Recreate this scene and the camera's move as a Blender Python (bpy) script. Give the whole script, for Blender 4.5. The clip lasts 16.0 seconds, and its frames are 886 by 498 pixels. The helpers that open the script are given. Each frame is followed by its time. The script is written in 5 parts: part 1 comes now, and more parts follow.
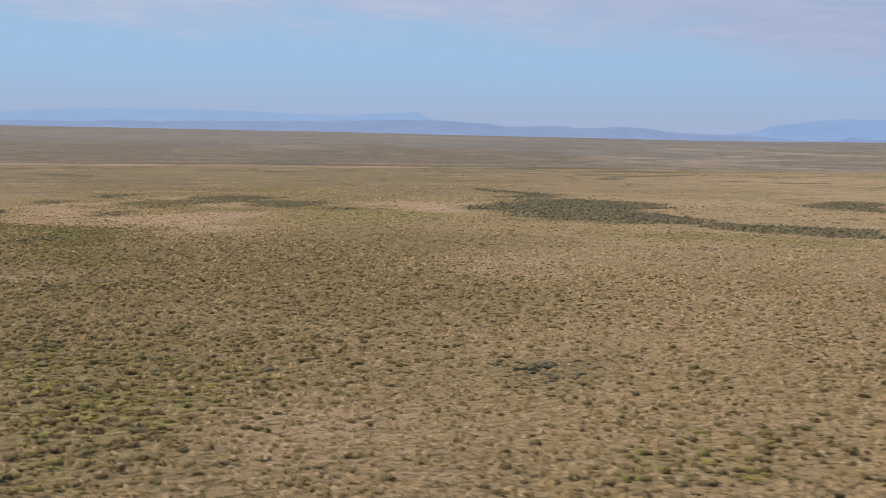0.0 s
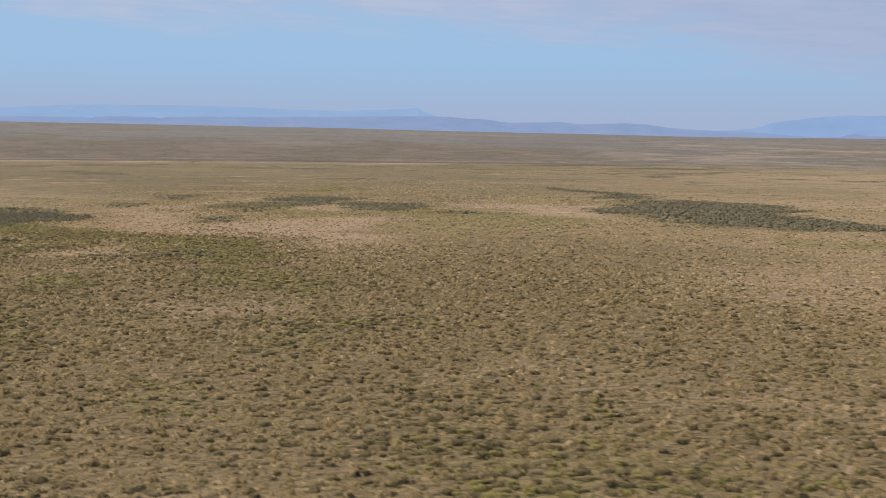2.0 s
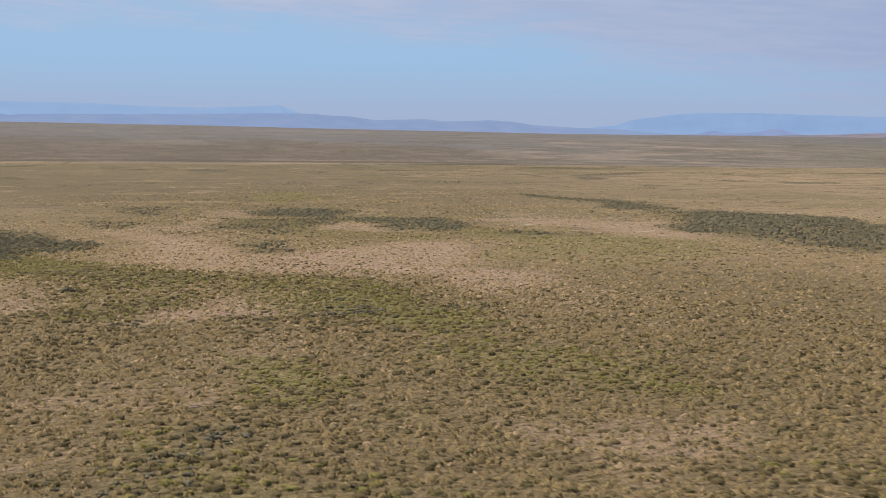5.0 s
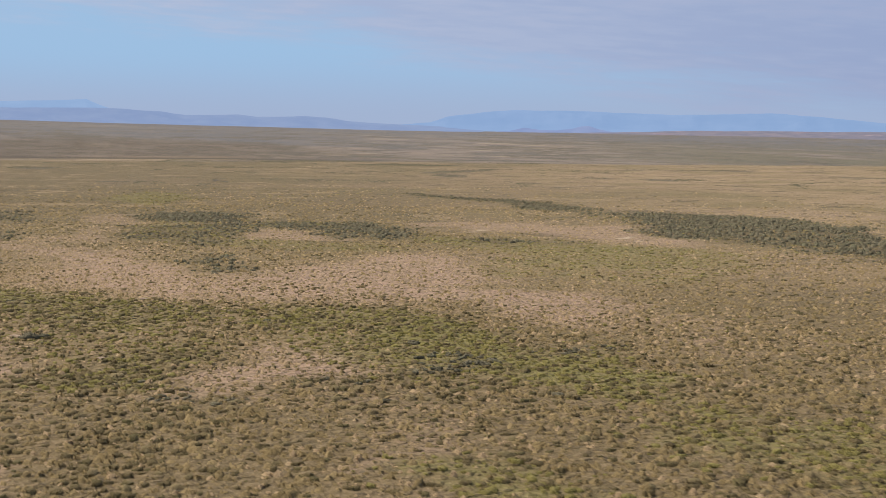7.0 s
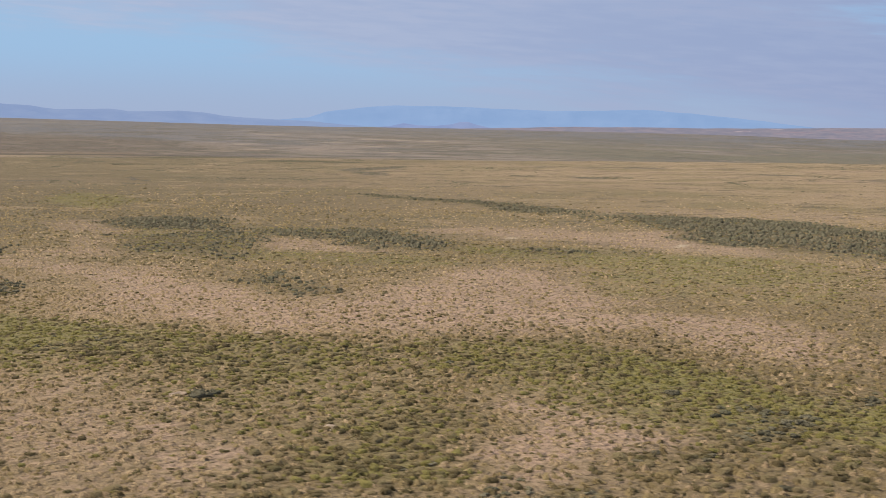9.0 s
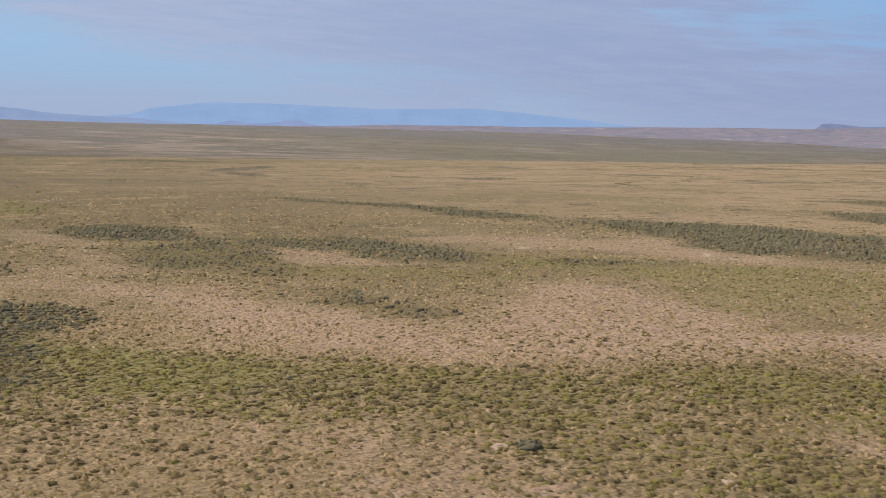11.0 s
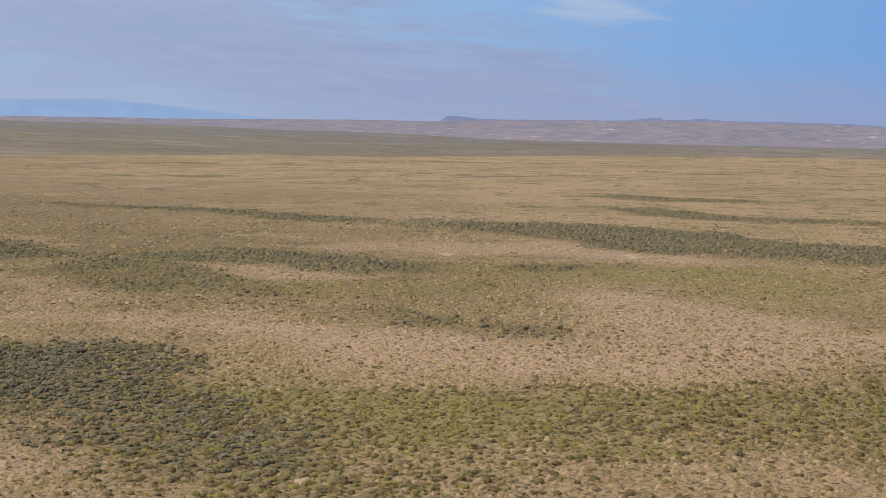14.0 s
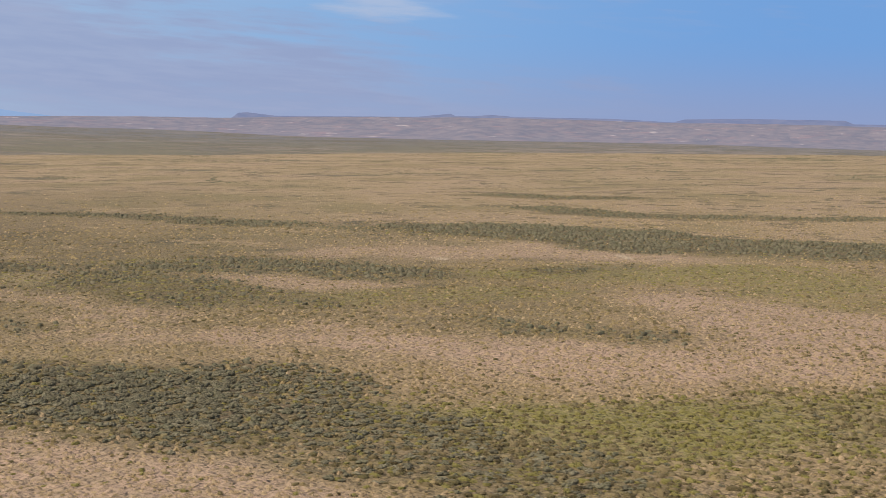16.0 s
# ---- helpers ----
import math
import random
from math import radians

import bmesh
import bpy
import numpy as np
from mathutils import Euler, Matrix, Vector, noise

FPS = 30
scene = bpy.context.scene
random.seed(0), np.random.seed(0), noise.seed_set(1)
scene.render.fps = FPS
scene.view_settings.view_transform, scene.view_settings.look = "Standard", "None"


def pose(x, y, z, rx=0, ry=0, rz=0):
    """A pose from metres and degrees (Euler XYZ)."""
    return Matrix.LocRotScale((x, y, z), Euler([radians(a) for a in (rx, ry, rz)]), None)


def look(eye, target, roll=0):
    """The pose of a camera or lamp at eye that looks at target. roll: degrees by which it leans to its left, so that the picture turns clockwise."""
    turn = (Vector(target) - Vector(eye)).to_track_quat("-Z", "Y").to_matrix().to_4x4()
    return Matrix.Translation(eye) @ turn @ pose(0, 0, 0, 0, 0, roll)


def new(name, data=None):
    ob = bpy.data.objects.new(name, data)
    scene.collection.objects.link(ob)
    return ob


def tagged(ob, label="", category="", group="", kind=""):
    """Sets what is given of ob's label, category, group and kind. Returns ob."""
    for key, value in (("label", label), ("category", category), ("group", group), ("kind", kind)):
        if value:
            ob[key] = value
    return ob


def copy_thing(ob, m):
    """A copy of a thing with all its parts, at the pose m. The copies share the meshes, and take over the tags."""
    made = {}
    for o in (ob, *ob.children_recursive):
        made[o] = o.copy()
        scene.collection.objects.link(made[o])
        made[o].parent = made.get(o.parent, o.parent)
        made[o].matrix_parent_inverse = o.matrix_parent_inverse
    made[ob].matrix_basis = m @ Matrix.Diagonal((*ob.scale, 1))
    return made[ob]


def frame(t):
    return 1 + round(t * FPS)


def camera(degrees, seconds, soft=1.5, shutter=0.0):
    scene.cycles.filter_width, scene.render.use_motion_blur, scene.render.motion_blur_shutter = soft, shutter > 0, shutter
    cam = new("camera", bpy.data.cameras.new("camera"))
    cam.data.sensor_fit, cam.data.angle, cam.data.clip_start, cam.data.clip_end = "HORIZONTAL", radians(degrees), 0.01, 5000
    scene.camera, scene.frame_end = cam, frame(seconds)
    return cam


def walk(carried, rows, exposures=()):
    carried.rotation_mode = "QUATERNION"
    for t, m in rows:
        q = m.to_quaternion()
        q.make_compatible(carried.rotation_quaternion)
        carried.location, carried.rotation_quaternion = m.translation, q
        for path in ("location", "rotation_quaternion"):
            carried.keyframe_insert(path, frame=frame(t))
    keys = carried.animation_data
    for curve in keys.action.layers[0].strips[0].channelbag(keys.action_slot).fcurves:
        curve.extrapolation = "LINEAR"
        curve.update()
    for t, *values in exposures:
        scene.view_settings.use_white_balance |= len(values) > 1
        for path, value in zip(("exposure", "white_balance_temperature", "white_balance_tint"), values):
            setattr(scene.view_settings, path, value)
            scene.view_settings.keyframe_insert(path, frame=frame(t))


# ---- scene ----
cam = camera(40.1, 16.0, soft=0.75, shutter=0.33)
PATH = [
    (0, (-1.066, -1.63, 12.745), (-1.123, 0.36, 12.547), 0.9),
    (0.5, (-6.292, 2.962, 12.574), (-6.348, 4.951, 12.375), 0.9),
    (1, (-11.504, 7.505, 12.459), (-11.558, 9.494, 12.258), 0.9),
    (1.5, (-16.62, 11.958, 12.394), (-16.672, 13.947, 12.191), 0.9),
    (2, (-21.701, 16.528, 12.377), (-21.751, 18.517, 12.173), 0.9),
    (2.5, (-26.707, 21.018, 12.568), (-26.741, 23.007, 12.363), 0.8),
    (3, (-31.628, 25.366, 12.808), (-31.631, 27.355, 12.602), 0.9),
    (3.5, (-36.433, 29.818, 13.141), (-36.399, 31.807, 12.935), 0.9),
    (4, (-41.06, 34.482, 13.21), (-40.987, 36.47, 13.003), 0.9),
    (4.5, (-45.531, 39.033, 13.272), (-45.412, 41.019, 13.064), 0.9),
    (4.7, (-47.228, 41.104, 13.235), (-47.085, 43.088, 13.028), 0.9),
    (6.8, (-62.797, 66.309, 12.377), (-62.343, 68.245, 12.171), 1.1),
    (7, (-64.112, 68.457, 12.357), (-63.626, 70.386, 12.151), 1.2),
    (7.5, (-67.298, 73.328, 12.381), (-66.749, 75.24, 12.175), 1.3),
    (8, (-70.683, 77.91, 12.316), (-70.08, 79.806, 12.111), 1.4),
    (8.5, (-74.408, 82.123, 12.307), (-73.764, 84.005, 12.101), 1.4),
    (9, (-78.56, 85.916, 12.347), (-77.877, 87.784, 12.138), 1.4),
    (9.2, (-80.343, 87.413, 12.361), (-79.638, 89.273, 12.151), 1.4),
    (11.3, (-99.208, 101.506, 12.81), (-98.231, 103.239, 12.604), 1.7),
    (11.5, (-101.03, 102.854, 12.846), (-100.036, 104.576, 12.639), 1.7),
    (12, (-105.628, 106.208, 13.048), (-104.577, 107.897, 12.841), 1.7),
    (12.5, (-110.159, 109.7, 13.17), (-109.024, 111.334, 12.962), 1.8),
    (13, (-114.318, 113.553, 13.223), (-113.075, 115.106, 13.019), 1.8),
    (13.5, (-118.392, 117.543, 13.286), (-117.049, 119.012, 13.083), 1.8),
    (14, (-122.265, 121.725, 13.409), (-120.835, 123.109, 13.208), 1.8),
    (14.5, (-125.921, 126.208, 13.429), (-124.417, 127.512, 13.231), 1.7),
    (15, (-129.534, 130.884, 13.403), (-127.978, 132.126, 13.206), 1.7),
    (15.5, (-133.027, 135.703, 13.482), (-131.431, 136.892, 13.284), 1.6),
    (16, (-136.352, 140.708, 13.548), (-134.704, 141.824, 13.351), 1.6),
]
walk(cam, [(t, look(eye, target, roll)) for t, eye, target, roll in PATH])

# ---- light ----
SUN_AZ, SUN_EL = -46.0, 58.0
sun = new("sun", bpy.data.lights.new("sun", "SUN"))
sun.data.energy = 4.8
sun.data.angle = radians(0.6)
sun.data.color = (1.0, 0.89, 0.74)
toward = Vector((math.sin(radians(SUN_AZ)) * math.cos(radians(SUN_EL)), math.cos(radians(SUN_AZ)) * math.cos(radians(SUN_EL)), math.sin(radians(SUN_EL))))
sun.matrix_world = look(toward * 300, (0, 0, 0))


class Nodes:
    """Short hand for building a node tree."""

    def __init__(self, tree):
        self.tree = tree

    def add(self, kind, inputs=(), **settings):
        n = self.tree.nodes.new(kind)
        for key, value in settings.items():
            setattr(n, key, value)
        for key, value in dict(inputs).items():
            self.feed(n.inputs[key], value)
        return n

    def feed(self, socket, value):
        if isinstance(value, bpy.types.NodeSocket):
            self.tree.links.new(value, socket)
        elif isinstance(value, tuple) and len(value) == 3 and socket.type == "RGBA":
            socket.default_value = (*value, 1)
        else:
            socket.default_value = value

    def math(self, op, a, b=0.0, c=0.0):
        return self.add("ShaderNodeMath", {0: a, 1: b, 2: c}, operation=op).outputs[0]

    def span(self, value, a, b, low=0.0, high=1.0):
        return self.add("ShaderNodeMapRange", {0: value, 1: a, 2: b, 3: low, 4: high}, interpolation_type="SMOOTHSTEP").outputs[0]

    def mix(self, factor, a, b, blend="MIX"):
        n = self.add("ShaderNodeMix", data_type="RGBA", blend_type=blend)
        for socket, value in ((n.inputs[0], factor), (n.inputs[6], a), (n.inputs[7], b)):
            self.feed(socket, value)
        return n.outputs[2]

    def noise(self, vector, scale, detail=3.0, rough=0.55):
        return self.add("ShaderNodeTexNoise", {"Vector": vector, "Scale": scale, "Detail": detail, "Roughness": rough}).outputs["Fac"]

    def scaled(self, vector, x, y, z):
        return self.add("ShaderNodeVectorMath", {0: vector, 1: (x, y, z)}, operation="MULTIPLY").outputs[0]


world = bpy.data.worlds.new("sky")
scene.world = world
world.use_nodes = True
world.node_tree.nodes.clear()
w = Nodes(world.node_tree)
sky = w.add("ShaderNodeTexSky", sky_type="NISHITA", sun_disc=False, sun_elevation=radians(SUN_EL), sun_rotation=radians(SUN_AZ), dust_density=2.0)
ray = w.add("ShaderNodeTexCoord").outputs["Generated"]
axis = w.add("ShaderNodeSeparateXYZ", {0: ray})
bearing = w.math("ARCTAN2", axis.outputs[0], axis.outputs[1])
rise = axis.outputs[2]
upper = w.mix(1.0, sky.outputs[0], (0.085, 0.085, 0.085), "MULTIPLY")
# dusty air low over the plain: paler towards the sun's side, clear blue away from it
side = w.span(bearing, 0.45, 1.30)
foot = w.mix(side, (0.365, 0.455, 0.640), (0.275, 0.345, 0.570))
blue = w.mix(side, (0.340, 0.520, 0.750), (0.172, 0.358, 0.705))
low = w.mix(w.span(rise, 0.0, w.add("ShaderNodeMapRange", {0: bearing, 1: 0.0, 2: 1.2, 3: 0.055, 4: 0.085}).outputs[0]), foot, blue)
air = w.mix(w.span(rise, 0.10, 0.40), low, upper)
# thin streaky veil of high cloud
place = w.add("ShaderNodeCombineXYZ", {0: w.math("MULTIPLY", bearing, 3.0), 1: w.math("ADD", w.math("MULTIPLY", rise, 24.0), w.math("MULTIPLY", bearing, 1.1)), 2: 0.0}).outputs[0]
streak = w.noise(place, 1.6, 5.0, 0.6)
fine = w.noise(place, 6.0, 4.0, 0.6)
ragged = w.math("ADD", w.math("MULTIPLY", w.math("SUBTRACT", streak, 0.5), 0.11), w.math("MULTIPLY", w.math("SUBTRACT", fine, 0.5), 0.035))
floor_of_cloud = w.span(bearing, -0.15, 0.85, 0.084, 0.0)
veil = w.span(w.math("ADD", w.math("SUBTRACT", rise, floor_of_cloud), ragged), -0.020, 0.026)
far_edge = w.math("ADD", w.math("ADD", bearing, w.math("MULTIPLY", rise, 3.2)), w.math("MULTIPLY", ragged, 7.0))
veil = w.math("MULTIPLY", veil, w.span(far_edge, 0.96, 1.20, 0.85, 0.0))
tuft = w.math("MULTIPLY", w.span(w.math("ADD", fine, w.math("MULTIPLY", streak, 0.6)), 0.80, 1.02), w.span(rise, 0.06, 0.12, 0.0, 0.22))
cloud = w.math("MINIMUM", w.math("ADD", veil, tuft), 0.9)
bright = w.mix(w.span(w.math("ADD", w.math("MULTIPLY", streak, 0.5), w.math("MULTIPLY", fine, 0.5)), 0.40, 0.62), (0.98, 0.985, 0.99), (1.10, 1.08, 1.035))
veil_tint = w.mix(1.0, w.mix(w.span(bearing, -0.15, 0.78), (0.430, 0.490, 0.668), (0.310, 0.368, 0.570)), bright, "MULTIPLY")
glow = w.mix(cloud, air, veil_tint)
# one small white cloud above the mesas
off_x, off_y = w.math("DIVIDE", w.math("SUBTRACT", bearing, 0.925), 0.060), w.math("DIVIDE", w.math("SUBTRACT", rise, 0.106), 0.015)
near_it = w.math("ADD", w.math("MULTIPLY", off_x, off_x), w.math("MULTIPLY", off_y, off_y))
puff = w.math("MULTIPLY", w.span(w.math("ADD", near_it, w.math("MULTIPLY", ragged, 60.0)), 1.9, 0.0), 0.55)
glow = w.mix(puff, glow, (0.520, 0.560, 0.690))
w.add("ShaderNodeOutputWorld", {0: w.add("ShaderNodeBackground", {0: glow, 1: 1.0}).outputs[0]})


# ---- materials ----
def material(name, rough=0.9):
    m = bpy.data.materials.new(name)
    m.use_nodes = True
    n = Nodes(m.node_tree)
    shader = m.node_tree.nodes["Principled BSDF"]
    shader.inputs["Roughness"].default_value = rough
    shader.inputs["Specular IOR Level"].default_value = 0.15
    return m, n, shader


def bump(n, shader, height, strength, distance):
    b = n.add("ShaderNodeBump", {"Height": height, "Strength": strength, "Distance": distance})
    n.feed(shader.inputs["Normal"], b.outputs[0])


def ground_material():
    m, n, shader = material("steppe_ground", 0.95)
    at = n.add("ShaderNodeNewGeometry").outputs["Position"]

    def field(name):
        return n.add("ShaderNodeAttribute", attribute_name=name).outputs["Fac"]

    broad, mid, small, grain = n.noise(at, 0.022, 4), n.noise(at, 0.16, 4), n.noise(at, 0.75, 4, 0.6), n.noise(at, 3.4, 3, 0.65)
    rag = n.math("ADD", n.math("MULTIPLY", n.math("SUBTRACT", mid, 0.5), 0.7), n.math("MULTIPLY", n.math("SUBTRACT", small, 0.5), 0.9))

    def cover(name, low, high):
        return n.span(n.math("ADD", field(name), rag), low, high)

    colour = n.mix(n.span(n.math("ADD", broad, n.math("MULTIPLY", rag, 0.5)), 0.36, 0.62), OLIVE, STRAW)
    # past the counted tufts the dead grass closes over the soil
    colour = n.mix(n.math("MULTIPLY", field("beyond"), 0.85), colour, n.mix(n.span(n.math("ADD", broad, n.math("MULTIPLY", rag, 0.5)), 0.36, 0.62), (0.296, 0.232, 0.139), (0.392, 0.293, 0.187)))
    tint = n.noise(at, 0.022, 5, 0.75)
    colour = n.mix(n.math("MULTIPLY", n.span(tint, 0.50, 0.62), n.math("MULTIPLY", field("beyond"), 0.6)), colour, (0.335, 0.248, 0.178))
    colour = n.mix(n.math("MULTIPLY", n.span(tint, 0.47, 0.38), n.math("MULTIPLY", field("beyond"), 0.55)), colour, (0.205, 0.178, 0.090))
    colour = n.mix(n.math("MULTIPLY", field("lush"), 0.92), colour, (0.142, 0.117, 0.065))
    colour = n.mix(n.math("MULTIPLY", field("thick"), 0.85), colour, (0.158, 0.121, 0.060))
    thin = n.math("MULTIPLY", n.span(n.noise(at, 0.045, 5, 0.85), 0.545, 0.60), n.math("ADD", 0.12, n.math("MULTIPLY", field("beyond"), 0.75)))
    colour = n.mix(thin, colour, (0.118, 0.100, 0.064))
    light = n.math("MULTIPLY", n.span(n.noise(at, 0.036, 5, 0.85), 0.55, 0.61), n.math("MULTIPLY", field("beyond"), 0.65))
    colour = n.mix(light, colour, (0.400, 0.305, 0.190))
    dots = n.math("MULTIPLY", n.span(n.noise(at, 0.10, 4, 0.8), 0.575, 0.62), n.math("MULTIPLY", field("beyond"), 0.9))
    colour = n.mix(dots, colour, (0.090, 0.084, 0.056))
    colour = n.mix(n.math("MULTIPLY", cover("bare", 0.26, 1.08), n.math("SUBTRACT", 1.0, n.math("MULTIPLY", field("beyond"), 0.38))), colour, n.mix(n.span(small, 0.35, 0.65), SOIL, PINK_SOIL))
    colour = n.mix(n.math("MULTIPLY", cover("green", 0.22, 1.05), 0.85), colour, GREEN)
    # among the sage: olive grass, and litter darkened for the shade in the gaps
    colour = n.mix(n.math("MULTIPLY", cover("sage", 0.12, 0.75), 0.9), colour, n.mix(n.span(small, 0.4, 0.6), LITTER_SHADE, (0.150, 0.128, 0.054)))
    colour = n.mix(cover("pale", 0.35, 0.75), colour, PALE)
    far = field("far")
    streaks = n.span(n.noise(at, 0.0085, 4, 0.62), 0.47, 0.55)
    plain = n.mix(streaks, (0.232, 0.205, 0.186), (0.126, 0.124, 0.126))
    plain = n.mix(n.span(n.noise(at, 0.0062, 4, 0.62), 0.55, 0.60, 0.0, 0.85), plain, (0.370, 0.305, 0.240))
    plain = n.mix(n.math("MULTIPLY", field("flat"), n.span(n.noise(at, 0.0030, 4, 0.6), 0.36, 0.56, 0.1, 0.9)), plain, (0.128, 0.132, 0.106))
    # distance haze painted on the far plain as a blue-grey tint
    plain = n.mix(n.math("MULTIPLY", field("plain_haze"), n.span(n.noise(at, 0.0016, 4, 0.6), 0.30, 0.62, 0.55, 0.95)), plain, (0.112, 0.130, 0.162))
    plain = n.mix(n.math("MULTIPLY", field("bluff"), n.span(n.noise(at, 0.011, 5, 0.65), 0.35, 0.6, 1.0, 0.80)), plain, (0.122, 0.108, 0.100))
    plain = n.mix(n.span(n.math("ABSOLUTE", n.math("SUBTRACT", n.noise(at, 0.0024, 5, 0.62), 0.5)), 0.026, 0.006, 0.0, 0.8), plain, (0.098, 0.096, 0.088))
    cuts = n.span(n.math("ABSOLUTE", n.math("SUBTRACT", n.noise(at, 0.012, 5, 0.7), 0.5)), 0.035, 0.008)
    plain = n.mix(n.math("MULTIPLY", n.math("MULTIPLY", cuts, field("bluff")), 0.9), plain, (0.075, 0.066, 0.056))
    gullies = n.span(n.math("ABSOLUTE", n.math("SUBTRACT", n.noise(at, 0.0065, 4, 0.6), 0.5)), 0.012, 0.002, 0.0, 0.75)
    plain = n.mix(gullies, plain, (0.085, 0.078, 0.066))
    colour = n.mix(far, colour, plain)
    colour = n.mix(n.math("MULTIPLY", field("ditch"), 0.95), colour, (0.062, 0.058, 0.054))
    # lines of brush along the dry washes
    wash = n.span(n.math("ADD", field("brush"), n.math("MULTIPLY", n.math("SUBTRACT", n.noise(at, 0.055, 4, 0.65), 0.5), 2.6)), 0.40, 0.85)
    colour = n.mix(n.math("MULTIPLY", wash, 0.8), colour, (0.092, 0.088, 0.080))
    # tussocks and crumbs too small to stand up on their own, litter and painted shade between them
    shifted = n.add("ShaderNodeVectorMath", {0: at, 1: n.scaled(n.add("ShaderNodeTexNoise", {"Vector": at, "Scale": 1.8}).outputs["Color"], 0.5, 0.5, 0.0)}, operation="ADD").outputs[0]
    cell = n.add("ShaderNodeTexVoronoi", {"Vector": shifted, "Scale": 2.3, "Randomness": 1.0}, feature="F1", voronoi_dimensions="2D")
    big = n.add("ShaderNodeTexVoronoi", {"Vector": shifted, "Scale": 0.85, "Randomness": 1.0}, feature="F1", voronoi_dimensions="2D")
    dome, hump = n.span(cell.outputs["Distance"], 0.62, 0.05), n.span(big.outputs["Distance"], 0.55, 0.05)
    own = n.add("ShaderNodeSeparateColor", {0: cell.outputs["Color"]})
    open_soil = n.math("MULTIPLY", field("bare"), 0.55)
    gap = n.math("MULTIPLY", n.span(dome, 0.42, 0.08), n.math("SUBTRACT", 0.55, n.math("MULTIPLY", open_soil, 0.8)))
    colour = n.mix(n.math("MULTIPLY", n.span(own.outputs[0], 0.45, 0.95, 0.0, 0.65), n.span(dome, 0.25, 0.6)), colour, n.mix(n.span(own.outputs[1], 0.3, 0.7), LITTER_SHADE, OLIVE))
    colour = n.mix(n.span(own.outputs[2], 0.6, 1.0, 0.0, 0.5), colour, n.mix(0.4, colour, STRAW))
    colour = n.mix(gap, colour, n.mix(0.68, LITTER_SHADE, colour))
    hair, mottle = n.noise(at, 9.0, 3, 0.7), n.noise(at, 2.6, 4, 0.7)
    # colour follows the relief: painted shade and litter in dips, pale straw on tops
    colour = n.mix(n.span(hair, 0.47, 0.34, 0.0, 0.6), colour, n.mix(0.6, colour, LITTER_SHADE))
    colour = n.mix(n.span(hair, 0.53, 0.66, 0.0, 0.65), colour, n.mix(0.45, colour, (0.470, 0.360, 0.225)))
    colour = n.mix(n.span(mottle, 0.47, 0.36, 0.0, 0.6), colour, n.mix(0.5, colour, LITTER_SHADE))
    colour = n.mix(n.span(mottle, 0.52, 0.64, 0.0, 0.6), colour, n.mix(0.35, colour, (0.420, 0.315, 0.205)))
    colour = n.mix(n.span(grain, 0.54, 0.68, 0.0, 0.40), colour, n.mix(0.28, colour, PALE))
    n.feed(shader.inputs["Base Color"], colour)
    lift = n.math("ADD", n.math("MULTIPLY", dome, n.span(own.outputs[1], 0.0, 1.0, 0.35, 1.0)), n.math("ADD", n.math("MULTIPLY", grain, 0.35), n.math("MULTIPLY", hump, 0.8)))
    bump(n, shader, n.math("ADD", lift, n.math("ADD", n.math("MULTIPLY", mottle, 1.6), n.math("MULTIPLY", hair, 0.6))), 1.0, 0.19)
    return m


OLIVE, STRAW, SOIL, PINK_SOIL = (0.218, 0.164, 0.081), (0.318, 0.232, 0.134), (0.412, 0.298, 0.210), (0.425, 0.297, 0.223)
GREEN, LITTER_SHADE, PALE = (0.200, 0.192, 0.056), (0.092, 0.074, 0.047), (0.490, 0.395, 0.285)
GROUND = ground_material()


def plant_material(name, dark, light, other=None, relief=0.10, rough=0.9, thin=0.0):
    """Leaves or blades: each plant has a tone of its own, and each blade a little more."""
    m, n, shader = material(name, rough)
    tone = n.add("ShaderNodeAttribute", attribute_name="tone").outputs["Fac"]
    blade = n.add("ShaderNodeNewGeometry").outputs["Random Per Island"]
    thing = n.add("ShaderNodeObjectInfo").outputs["Random"]
    mixed = n.math("ADD", n.math("ADD", n.math("MULTIPLY", tone, 0.66), n.math("MULTIPLY", blade, 0.20)), n.math("MULTIPLY", thing, 0.14))
    colour = n.mix(mixed, dark, light)
    if other:
        colour = n.mix(n.span(n.math("FRACT", n.math("MULTIPLY", n.math("ADD", tone, thing), 7.3)), 0.55, 0.95, 0.0, 0.75), colour, other)
    at = n.add("ShaderNodeNewGeometry").outputs["Position"]
    leafy, fine = n.noise(at, 17.0, 3, 0.65), n.noise(at, 40.0, 2)
    colour = n.mix(n.span(leafy, 0.40, 0.55, 0.4, 0.0), colour, n.mix(0.8, colour, dark))
    n.feed(shader.inputs["Base Color"], colour)
    bump(n, shader, n.math("ADD", leafy, n.math("MULTIPLY", fine, 0.4)), 1.0, relief)
    if thin:
        # thin blades let the sun through
        lit = n.add("ShaderNodeBsdfTranslucent", {"Color": colour})
        both = n.add("ShaderNodeMixShader", {0: thin, 1: shader.outputs[0], 2: lit.outputs[0]})
        n.feed(m.node_tree.nodes["Material Output"].inputs[0], both.outputs[0])
    return m


